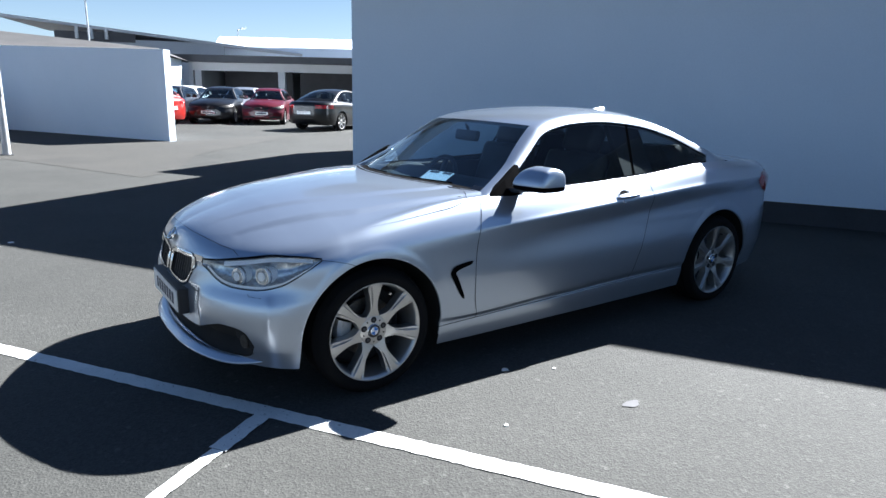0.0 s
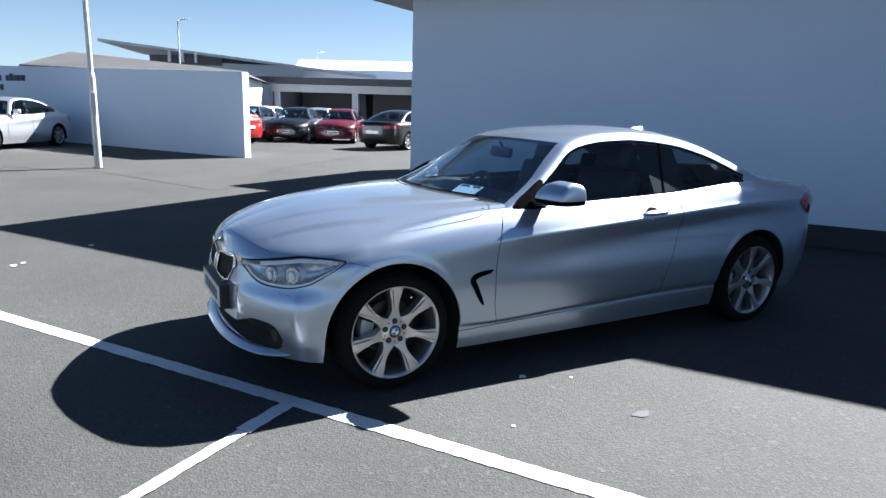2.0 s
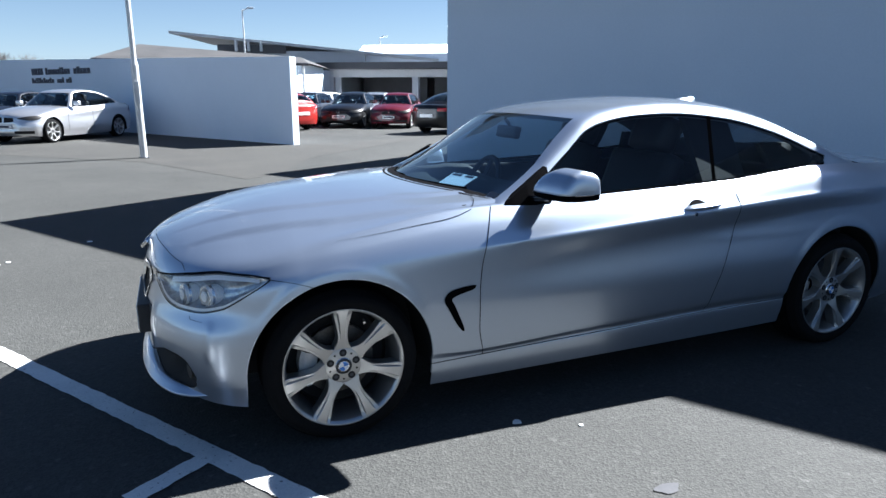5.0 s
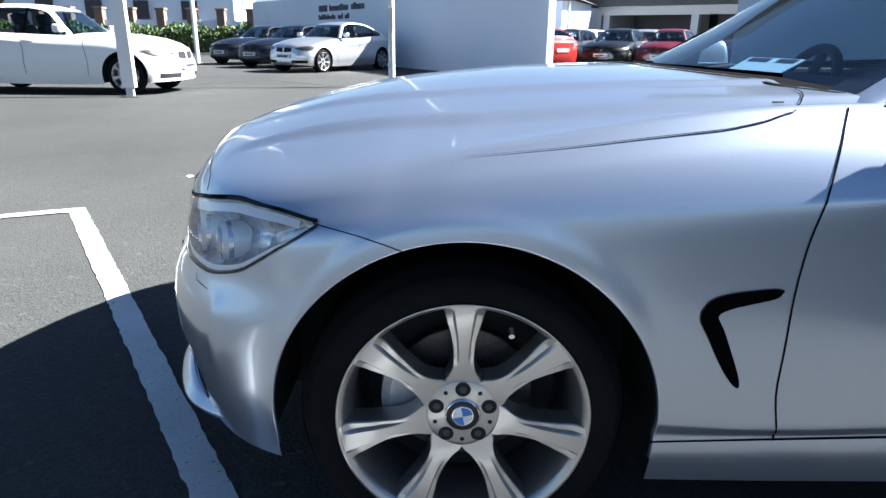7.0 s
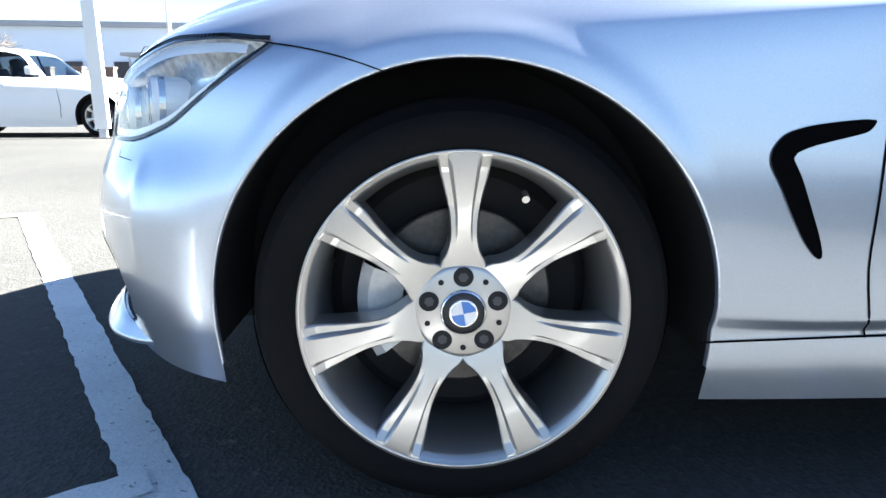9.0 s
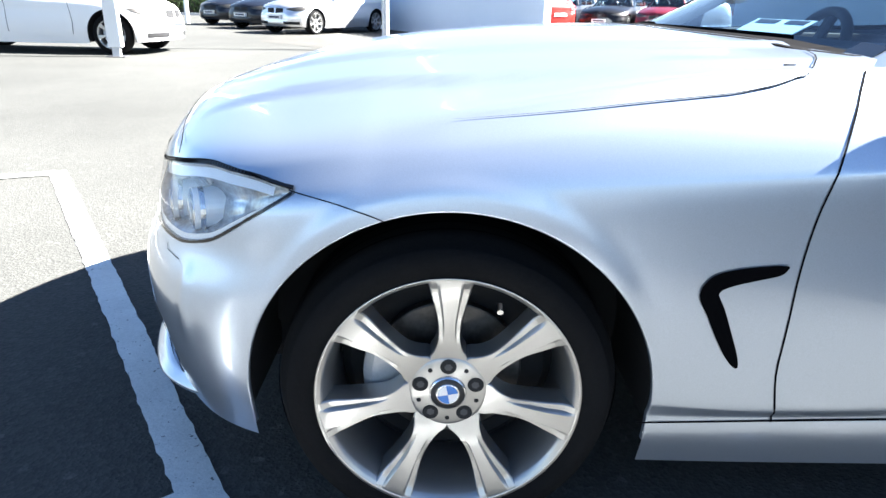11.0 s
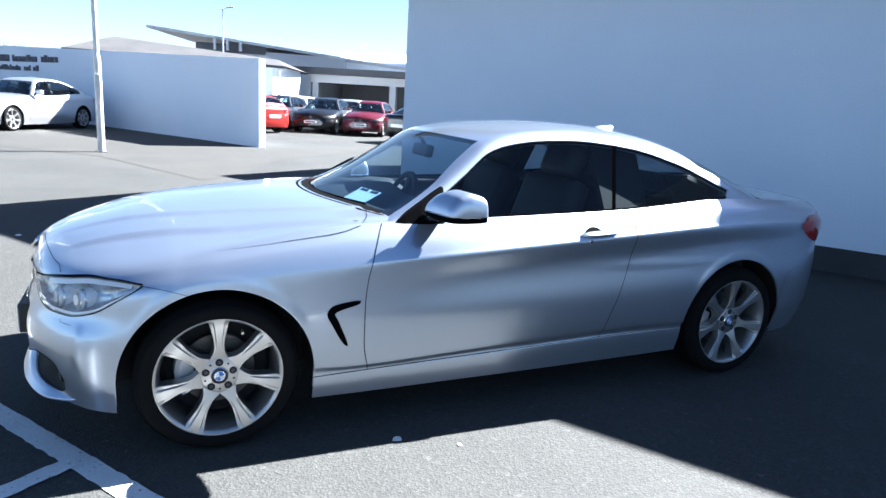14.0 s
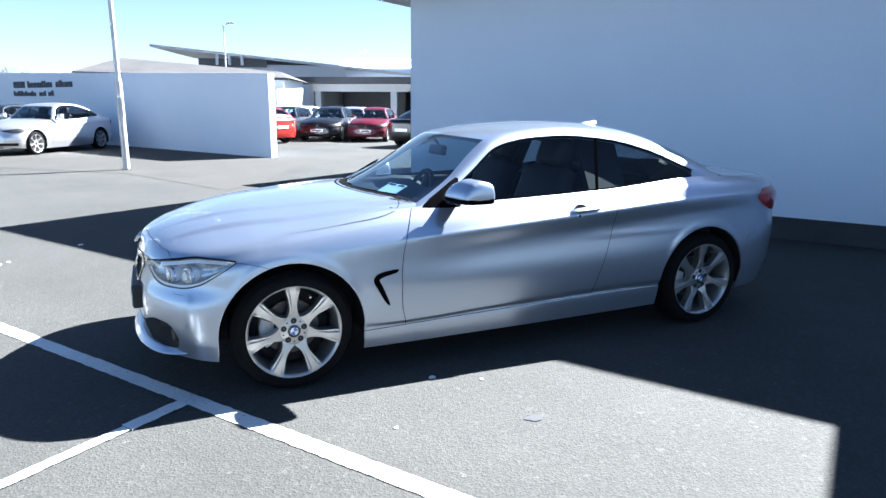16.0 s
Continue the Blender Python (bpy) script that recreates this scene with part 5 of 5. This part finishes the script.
SALOON = variant(
    TALLER, roof=(ROOF_X, (0.90, 0.945, 1.04, 1.145, 1.25, 1.33, 1.375, 1.415, 1.435, 1.43, 1.40, 1.335, 1.23, 1.14, 1.03)),
    rake=0, pillars=((1.62, 1.70), (2.52, 2.57)), side_end=2.86, door=(0.60, 1.66))
HATCH = variant(
    TALLER, roof=(ROOF_X, (0.90, 0.945, 1.04, 1.145, 1.25, 1.33, 1.375, 1.415, 1.43, 1.43, 1.42, 1.39, 1.33, 1.25, 1.06)),
    crown=((0.6, 1.2, 1.9, 2.5, 2.8, 3.42), (0.015, 0.018, 0.04, 0.05, 0.05, 0.05)),
    rake=0, pillars=((1.62, 1.70), (2.50, 2.55)), side_end=2.95, tail=3.62, rear=(3.15, 2.8), deck_front=3.36, backlight=(3.12, 3.38),
    wheel=(0.318, 0.225, 0.215))


def other_car(spec, paint, m, label, group="parked cars", sizes=(1, 1, 1), rear_plate=False):
    """A parked car seen from farther off, with lamps, grille, plate, mirrors and wheels."""
    sh = Shell(spec, 0.05)
    car = thing("car", label, "car", m @ Matrix.Diagonal((*sizes, 1)), group)
    build_skin(car, sh, paint, 0.05, False)
    bm = boxed(0.75, 3.1, -0.72, 0.72, 0.28, 0.80)
    part("cabin_floor", bm, CABIN, car)
    for y in (-0.36, 0.36):
        seat("front_seat", car, 1.45, y)
    seat("rear_seat", car, 2.5, 0.0, wide=1.1)
    for wx in spec["wheels"]:
        for side in (-1, 1):
            bm = bmesh.new()
            R = spec["arch"]
            sheet(bm, [[(wx + (R + 0.004) * math.cos(a), side * y, spec["arch_z"] + (R + 0.004) * math.sin(a)) for a in np.linspace(-0.3, math.pi + 0.3, 24)] for y in (0.885, 0.55)])
            part("wheel_arch_liner", bm, DARK_CAVITY, car)
            wheel_parts(car, wx, spec["hub_y"], side, spec, False)
    bm = boxed(-0.42, 3.2, -0.54, 0.54, 0.19, 0.62)
    box(bm, 0.44, 2.38, -0.83, 0.83, 0.185, 0.24)
    part("underbody", bm, DARK_CAVITY, car)
    for side in (-1, 1):
        a0, a1 = sh.station_y(0.40), sh.station_x(-0.285)
        top = smooth_curve((0, 0.25, 0.6, 1), (0.672, 0.702, 0.726, 0.706))
        low = smooth_curve((0, 0.15, 0.35, 0.55, 0.8, 1), (0.655, 0.632, 0.612, 0.612, 0.648, 0.700))
        part("headlamp", patch(sh, a0, a1, lambda t: float(low(t)), lambda t: float(top(t)), 0.006, side, 16, 4), STEEL, car)
        g0, g1 = sh.station_y(0.03), sh.station_y(0.30)
        part("kidney_grille", patch(sh, g0, g1, lambda t: 0.555 + 0.02 * t, lambda t: 0.69 - 0.01 * t, 0.006, side, 8, 3), DARK_CAVITY, car)
        i0, i1 = sh.station_y(0.30), sh.station_y(0.74)
        part("corner_intake", patch(sh, i0, i1, lambda t: 0.27, lambda t: 0.345, 0.006, side, 10, 3), DARK_CAVITY, car)
        r0, r1 = sh.station_x(3.36), sh.station_y(0.42, True)
        part("tail_lamp", patch(sh, r0, r1, lambda t: 0.78, lambda t: 0.90, 0.006, side, 12, 4), RED_LAMP, car)
        bm = boxed(0.90, 1.03, min(side * 0.86, side * 1.03), max(side * 0.86, side * 1.03), 0.975, 1.10, bevel=0.03)
        part("door_mirror", bm, paint, car, smooth=True)
        part("shut_line", ribbon(sh, [(0.61, 0.31), (0.59, 0.5), (0.65, 0.88)], 0.008, 0.004, side), GAP, car)
        part("shut_line", ribbon(sh, [(1.66, 0.31), (1.66, 0.5), (1.66, 0.92)], 0.008, 0.004, side), GAP, car)
        part("door_handle", ribbon(sh, [(1.42, 0.86, 0.03), (1.60, 0.865, 0.03)], 0.03, 0.02, side), paint, car)
    x = spec["nose"]
    bm = boxed(x - 0.035, x + 0.03, -0.26, 0.26, 0.40, 0.51, bevel=0.004)
    plate = part("number_plate", bm, WHITE_PLATE, car, "white number plate with plain dark bars")
    bm = boxed(x - 0.037, x - 0.034, -0.20, 0.20, 0.43, 0.48)
    part("plate_bar", bm, INK, plate)
    x = spec["tail"]
    bm = boxed(x - 0.03, x + 0.02, -0.26, 0.26, 0.58, 0.69, bevel=0.004)
    part("rear_plate", bm, WHITE_PLATE, car)
    return car


def car_pose(axle, forward):
    """The pose of a car with its front axle's middle there, its nose that way."""
    return pose(axle[0], axle[1], 0, 0, 0, math.degrees(math.atan2(forward[1], forward[0])) + 180)


WHITE_CAR = gloss_paint("white_lacquer", (0.75, 0.75, 0.74))
NAVY_CAR = gloss_paint("dark_blue_lacquer", (0.006, 0.008, 0.014))
BLACK_CAR = gloss_paint("black_lacquer", (0.003, 0.003, 0.004))
RED_CAR = gloss_paint("dark_red_lacquer", (0.075, 0.004, 0.011))
BRIGHT_RED = gloss_paint("red_lacquer", (0.28, 0.014, 0.010))
SILVER_FAR = metallic_paint("silver_lacquer_pale", (0.72, 0.72, 0.73))
F1 = (-0.517, -0.856)
other_car(SALOON, SILVER_FAR, car_pose((-4.38, 18.33), F1), "pale silver saloon car parked beside the white wall", sizes=(1.03, 1.0, 1.04))
other_car(SALOON, NAVY_CAR, car_pose((-6.1, 20.8), F1), "dark blue saloon car parked next to a silver one")
other_car(SALOON, NAVY_CAR, car_pose((-7.9, 23.2), F1), "dark blue saloon car parked last in the row")
other_car(HATCH, WHITE_CAR, car_pose((-5.71, 10.72), (1, -0.02)), "white five-door hatchback behind a white post", sizes=(1.07, 1.0, 1.09))
F2 = (-0.5, -0.866)
other_car(HATCH, NAVY_CAR, car_pose((4.35, 25.0), F2), "dark blue hatchback between a red and a black car")
other_car(SALOON, BLACK_CAR, car_pose((6.02, 23.2), F2), "black estate car facing the forecourt")
other_car(HATCH, BRIGHT_RED, car_pose((2.25, 24.5), (-0.5, 0.866)), "bright red hatchback beside the white wall end")
other_car(HATCH, SILVER_FAR, car_pose((7.4, 24.6), F2), "silver hatchback between darker cars")
other_car(HATCH, RED_CAR, car_pose((7.72, 22.1), F2), "dark red small hatchback with a short bonnet", sizes=(0.84, 0.93, 0.99))
other_car(SALOON, BLACK_CAR, car_pose((10.75, 19.85), (0.83, 0.55)), "black saloon car seen from behind")
# white paint takes in the sun's glare on this car's light roof
other_car(HATCH, WHITE_CAR, car_pose((5.6, 27.4), F2), "white car at the back of the rows")


# ---- posts ----
def lamp_post(x, y, height, name="lamp_post", r=0.075, arm=(0.42, 0.1)):
    post = thing(name, "galvanised steel lamp post with a wider lower section", "lamp post", pose(x, y, 0))
    bm = bmesh.new()
    rod(bm, (0, 0, 0), (0, 0, 1.95), r, r, 20)
    rod(bm, (0, 0, 1.95), (0, 0, 2.05), r, r * 0.72, 20)
    part("base_section", bm, GALVANISED, post)
    bm = bmesh.new()
    rod(bm, (0, 0, 2.05), (0, 0, height), r * 0.72, r * 0.5, 16)
    part("shaft", bm, GALVANISED, post)
    bm = boxed(-0.05, 0.05, -r - 0.05, -r + 0.01, 1.15, 1.62, bevel=0.01)
    part("control_box", bm, GALVANISED, post)
    bm = boxed(-0.11, 0.11, -0.11, 0.11, 0.0, 0.02, bevel=0.004)
    part("foot_plate", bm, DARK_TRIM, post)
    bm = bmesh.new()
    rod(bm, (0, 0, height - 0.05), (arm[0], arm[1], height + 0.12), r * 0.4, r * 0.35, 10)
    part("arm", bm, GALVANISED, post)
    bm = boxed(arm[0] - 0.1, arm[0] + 0.34, arm[1] - 0.12, arm[1] + 0.12, height + 0.08, height + 0.19, bevel=0.04)
    part("lantern", bm, GALVANISED, post)
    return post


lamp_post(-1.17, 12.25, 8.0)
lamp_post(4.6, 45.0, 6.9, r=0.09)
lamp_post(18.1, 57.0, 6.4, r=0.10)
post = thing("gate_post", "white painted steel post on a grey foot", "post", pose(-5.52, 9.52, 0, 0, 0, 8))
part("post_shaft", boxed(-0.11, 0.11, -0.07, 0.07, 0.16, 5.5, bevel=0.012), WHITE_PLATE, post)
part("post_foot", boxed(-0.06, 0.06, -0.05, 0.05, 0.0, 0.16), GALVANISED, post)
part("foot_plate", boxed(-0.16, 0.16, -0.14, 0.14, 0.0, 0.015), DARK_TRIM, post)
post = thing("thin_post", "thin white painted steel post near the hedge", "post", pose(-9.7, 24.2, 0))
bm = bmesh.new()
rod(bm, (0, 0, 0), (0, 0, 6.0), 0.085, 0.07, 12)
part("post_shaft", bm, WHITE_PLATE, post)

# sign on the screen wall: unreadable letters as plain bars
sign = thing("wall_sign", "dark raised letters on the white wall, too blurred to read", "sign")
rnd = random.Random(5)
for row, (s0, s1, z0, z1) in enumerate(((11.3, 16.8, 2.07, 2.33), (12.9, 16.7, 1.74, 1.95))):
    s = s0
    while s < s1:
        w = rnd.uniform(0.12, 0.3) if row == 0 else rnd.uniform(0.1, 0.22)
        if rnd.random() > 0.12:
            h = z1 - (0 if rnd.random() < 0.5 else 0.06)
            a, b = SW0 + SWD * s, SW0 + SWD * min(s1, s + w)
            out = Vector((-0.866, -0.5, 0)) * 0.02
            bm = bmesh.new()
            prism(bm, [(a.x, a.y), (b.x, b.y), (b.x + out.x, b.y + out.y), (a.x + out.x, a.y + out.y)], z0, h)
            part("letter_bar", bm, INK, sign)
        s += w + 0.06

# ---- buildings behind ----
def oriented(x, y, way):
    return pose(x, y, 0, 0, 0, math.degrees(math.atan2(way[1], way[0])))


def garage():
    """A long low garage with open dark bays under a dark fascia."""
    m = oriented(9.0, 38.5, (0.82, -0.57))
    g = thing("garage", "long low garage with open dark bays and dark fascia", "building", m)
    part("roof", boxed(-0.9, 22, -0.8, 9, 2.82, 3.22, bevel=0.02), DARK_TRIM, g)
    part("rear_wall", boxed(0, 21.5, 8.3, 8.6, 0, 2.82), CLAD, g)
    part("side_wall", boxed(0, 0.25, 0.0, 8.3, 0, 2.82), CLAD, g)
    part("header", boxed(0.25, 21.5, 0.0, 0.3, 2.34, 2.82), SOFFIT, g)
    for k in range(5):
        part("column", boxed(0.35 + 5.05 * k, 0.75 + 5.05 * k, 0.02, 0.42, 0, 2.34, bevel=0.01), FASCIA, g)
        part("bay_floor", boxed(0.8 + 5.05 * k, 5.35 + 5.05 * k, 0.3, 8.2, 0.0, 0.02), DARK_TRIM, g)
        # dark sheet halfway back holds the bay's deep shade in its colour
        part("bay_shade", boxed(0.8 + 5.05 * k, 5.35 + 5.05 * k, 4.2, 4.3, 0.0, 2.8), DARK_TRIM, g)


def works():
    """A grey works hall with a long oversailing single-pitch roof."""
    w = thing("works_hall", "grey clad works hall with a sloping oversailing roof", "building")
    bm = bmesh.new()
    a, b = Vector((-0.15, 52.5, 5.98)), Vector((19.4, 45.7, 4.0))
    back = Vector((4, 12, 0))
    vs = []
    for p in (a, b, b + back, a + back):
        vs.append((bm.verts.new(p), bm.verts.new(p - Vector((0, 0, 0.2)))))
    for i in range(4):
        j = (i + 1) % 4
        bm.faces.new((vs[i][0], vs[j][0], vs[j][1], vs[i][1]))
    bm.faces.new([v[0] for v in vs]), bm.faces.new([v[1] for v in vs][::-1])
    bmesh.ops.recalc_face_normals(bm, faces=bm.faces)
    part("roof", bm, FASCIA, w)
    bm = bmesh.new()
    prism(bm, [(3.3, 51.6), (14.0, 47.8), (18, 60), (7, 64)], 0, 4.55)
    part("wall", bm, CLAD, w)
    bm = bmesh.new()
    prism(bm, [(3.25, 51.5), (8.2, 49.75), (8.25, 49.9), (3.3, 51.65)], 4.35, 5.0)
    part("clerestory", bm, DARK_TRIM, w)
    for k in range(3):
        x = 4.6 + k * 0.9
        bm = bmesh.new()
        rod(bm, (x, 51.0 - 0.35 * k, 4.5), (x, 51.0 - 0.35 * k, 5.3), 0.12, 0.12, 10)
        part("vent", bm, GALVANISED, w)
    w2 = thing("white_hall", "white sunlit hall beyond the garage", "building")
    bm = bmesh.new()
    prism(bm, [(14.0, 49.6), (24.5, 42.2), (30, 54), (18, 62)], 0, 4.3)
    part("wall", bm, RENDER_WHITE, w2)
    bm = bmesh.new()
    eave = [Vector((13.8, 49.6, 4.3)), Vector((24.8, 41.9, 4.3)), Vector((30.3, 54, 5.9)), Vector((18, 62.4, 5.9))]
    up = [bm.verts.new(p + Vector((0, 0, 0.15))) for p in eave]
    lo = [bm.verts.new(p) for p in eave]
    for i in range(4):
        bm.faces.new((lo[i], lo[(i + 1) % 4], up[(i + 1) % 4], up[i]))
    bm.faces.new(up), bm.faces.new(lo[::-1])
    part("roof", bm, RENDER_WHITE, w2)


def house():
    """A low house with a shallow grey roof, behind the screen wall."""
    h = thing("house", "low house with a shallow grey sheet roof", "building")
    a, b = Vector((-3.9, 33.5, 0)), Vector((6.0, 30.0, 0))
    back = Vector((2.8, 7.6, 0))
    bm = bmesh.new()
    prism(bm, [(a.x + .4, a.y + .4), (b.x - .5, b.y + .4), (b.x + back.x - .5, b.y + back.y - .4), (a.x + back.x + .4, a.y + back.y - .4)], 0, 2.85)
    part("wall", bm, RENDER_WHITE, h)
    bm = bmesh.new()
    za, zb = 3.02, 2.82
    c = [a + Vector((0, 0, za)), b + Vector((0, 0, zb)), b + back + Vector((0, 0, zb)), a + back + Vector((0, 0, za))]
    r0, r1 = a + back * 0.5 + (b - a) * 0.07 + Vector((0, 0, 3.95)), b + back * 0.5 + (a - b) * 0.10 + Vector((0, 0, 3.30))
    v = [bm.verts.new(p) for p in c]
    q = [bm.verts.new(p) for p in (r0, r1)]
    bm.faces.new((v[0], v[1], q[1], q[0])), bm.faces.new((v[2], v[3], q[0], q[1])), bm.faces.new((v[1], v[2], q[1])), bm.faces.new((v[3], v[0], q[0]))
    part("roof", bm, ROOF_BROWN, h)
    bm = bmesh.new()
    rod(bm, a + Vector((0, -0.05, za - 0.06)), b + Vector((0, -0.05, zb - 0.06)), 0.07, 0.07, 8)
    part("gutter", bm, DARK_TRIM, h)
    for k in range(4):
        p = b + (a - b).normalized() * (0.15 + 0.42 * k)
        bm = bmesh.new()
        rod(bm, p + Vector((-0.05, 0.35, 0)), p + Vector((-0.05, 0.35, 2.8)), 0.07, 0.07, 8)
        part("wall_rib", bm, GALVANISED, h)


garage()
works()
house()


def boundary():
    """The street side: hedge, piers and pale wall, and a pale building behind."""
    rnd = random.Random(11)
    bm = bmesh.new()
    a, b = Vector((-30, 33.0, 0)), Vector((-10.6, 35.2, 0))
    along = (b - a)
    out = Vector((along.y, -along.x, 0)).normalized()
    pts, fs = [], []
    for k in range(9000):
        t = rnd.random()
        top = 1.55 + 0.12 * math.sin(t * 40) + 0.08 * math.sin(t * 97)
        z = top * rnd.random() ** 0.6
        p = a + along * t + out * rnd.uniform(-0.1, 0.55) * (1 if z < top - 0.2 else rnd.random()) + Vector((0, 0, z))
        q = Euler((rnd.uniform(0, 6), rnd.uniform(0, 6), rnd.uniform(0, 6))).to_matrix()
        l = rnd.uniform(0.06, 0.13)
        i = len(pts)
        pts.extend(p + q @ Vector(c) * l for c in ((-1, 0, 0), (0, -0.5, 0.1), (1, 0, 0), (0, 0.5, 0.1)))
        fs.append((i, i + 1, i + 2, i + 3))
    me = bpy.data.meshes.new("hedge")
    me.from_pydata([tuple(p) for p in pts], [], fs)
    me.materials.append(LEAF)
    tagged(new("hedge", me), "clipped green hedge along the boundary", "hedge", kind="stuff")
    bm = bmesh.new()
    prism(bm, [(a.x, a.y + 0.05), (b.x, b.y + 0.05), (b.x, b.y + 0.35), (a.x, a.y + 0.35)], 0, 1.2)
    tagged(part("hedge_core", bm, BARK), "dark inner twigs of the hedge", "hedge", kind="stuff")
    bm = bmesh.new()
    prism(bm, [(a.x, a.y - 0.75), (b.x, b.y - 0.75), (b.x, b.y - 0.55), (a.x, a.y - 0.55)], 0, 0.13)
    tagged(part("kerb", bm, SOFFIT), "pale concrete kerb before the hedge", "kerb", kind="structure")
    fence = thing("garden_wall", "pale rendered garden wall with brown brick piers", "wall")
    for k in range(11):
        t = k / 10
        p = Vector((-30, 38.6, 0)) + Vector((17.8, 2.2, 0)) * t
        bm = bmesh.new()
        box(bm, p.x - 0.24, p.x + 0.24, p.y - 0.24, p.y + 0.24, 0, 2.5, bevel=0.01)
        box(bm, p.x - 0.30, p.x + 0.30, p.y - 0.30, p.y + 0.30, 2.5, 2.62, bevel=0.02)
        part("pier", bm, BRICK, fence)
        if k < 10:
            q = Vector((-30, 38.6, 0)) + Vector((17.8, 2.2, 0)) * (k + 1) / 10
            bm = bmesh.new()
            prism(bm, [(p.x + 0.24, p.y - 0.08), (q.x - 0.24, q.y - 0.08), (q.x - 0.24, q.y + 0.08), (p.x + 0.24, p.y + 0.08)], 0, 1.9)
            part("panel", bm, RENDER_WHITE, fence)
    villa = thing("street_house", "cream rendered house beyond the garden wall", "house")
    bm = bmesh.new()
    prism(bm, [(-42, 50), (-17, 53), (-18, 63), (-43, 60)], 0, 6.2)
    part("wall", bm, RENDER_WHITE, villa)
    bm = bmesh.new()
    prism(bm, [(-42.6, 49.4), (-16.4, 52.5), (-17.4, 63.6), (-43.6, 60.6)], 6.2, 6.6)
    part("roof", bm, ROOF_GREY, villa)
    for k in range(6):
        x = -39 + k * 3.6
        y = 50 + (x + 42) * 0.12 - 0.06
        win = part("window", boxed(x, x + 1.3, y - 0.04, y + 0.1, 2.2, 3.6), DARK_TRIM, villa)
        part("sill", boxed(x - 0.1, x + 1.4, y - 0.12, y + 0.05, 2.08, 2.2), SOFFIT, win)
    shelter = thing("street_shelter", "grey flat canopy on thin posts by the street", "canopy")
    part("canopy", boxed(-20.5, -13.2, 44, 46.5, 3.55, 3.8, bevel=0.02), ROOF_GREY, shelter)
    for x in (-20, -17, -13.7):
        bm = bmesh.new()
        rod(bm, (x, 44.3, 0), (x, 44.3, 3.55), 0.07, 0.07, 8)
        part("post", bm, GALVANISED, shelter)


def bare_tree(x, y, height, seed):
    """A leafless tree: tapered trunk, limbs and fine twigs."""
    rnd = random.Random(seed)
    tree = thing("tree", "bare leafless tree behind the white wall", "tree", pose(x, y, 0), "bare trees")
    trunk, limbs = bmesh.new(), bmesh.new()
    rod(trunk, (0, 0, 0), (0, 0, height * 0.45), height * 0.03, height * 0.02, 10)

    def grow(p, way, length, r, depth):
        q = p + way * length
        rod(limbs, p, q, r, r * 0.6, 5, False)
        if depth:
            for _ in range(4 if depth > 2 else 3):
                w = (way + Vector((rnd.uniform(-1, 1), rnd.uniform(-1, 1), rnd.uniform(-0.35, 0.5))) * 0.85).normalized()
                grow(p + way * length * rnd.uniform(0.5, 1), w, length * rnd.uniform(0.55, 0.8), r * 0.55, depth - 1)
    for k in range(6):
        a = k * 1.05
        grow(Vector((0, 0, height * 0.42)), Vector((math.cos(a) * 0.7, math.sin(a) * 0.7, 0.75)).normalized(), height * 0.22, height * 0.011, 4)
    part("trunk", trunk, BARK, tree)
    part("crown", limbs, BARK, tree)


boundary()
bare_tree(-12.6, 56.0, 5.2, 3)
bare_tree(-9.8, 56.5, 4.9, 4)
bare_tree(-30, 44, 6.5, 6)

# ---- patches and scraps on the ground ----
bm = bmesh.new()
vs = [bm.verts.new((x, y, 0.004)) for x, y in ((-4.4, 14.3), (-1.15, 11.3), (0.5, 7.75), (1.1, 8.2), (2.2, 11.0), (7.2, 16.6), (2.45, 14.6), (-1.5, 21.4), (-4.5, 17.8))]
bm.faces.new(vs)
bmesh.ops.triangulate(bm, faces=list(bm.faces))
tagged(part("asphalt_patch", bm, PATCH), "darker relaid asphalt before the white wall", "ground", kind="structure")
rnd = random.Random(8)
for k, (x, y, r) in enumerate(((0.336, -1.485, 0.012), (0.962, -1.152, 0.011), (-2.0, 2.9, 0.03), (-1.93, 2.98, 0.022), (-1.38, 3.6, 0.03), (0.72, -1.02, 0.022))):
    bm = bmesh.new()
    n = 7
    top = [bm.verts.new((r * (0.7 + 0.5 * rnd.random()) * math.cos(6.283 * i / n), r * (0.6 + 0.4 * rnd.random()) * math.sin(6.283 * i / n), 0.004)) for i in range(n)]
    low = [bm.verts.new((v.co.x * 1.1, v.co.y * 1.1, 0)) for v in top]
    bm.faces.new(top)
    for i in range(n):
        bm.faces.new((low[i], low[(i + 1) % n], top[(i + 1) % n], top[i]))
    tagged(part("paper_scrap", bm, WHITE_PLATE, m=pose(x, y, 0.001, 0, 0, 40 * k)), "small white scrap lying on the asphalt", "litter", "scraps on the ground")
bm = bmesh.new()
vs = [bm.verts.new((0.99 + 0.05 * (1 + 0.25 * math.sin(3 * a)) * math.cos(a), -1.66 + 0.03 * math.sin(a), 0.004)) for a in np.linspace(0, 6.0, 18)]
bm.faces.new(vs)
tagged(part("oil_stain", bm, DARK_TRIM), "small dark oil stain on the asphalt", "stain", kind="structure")
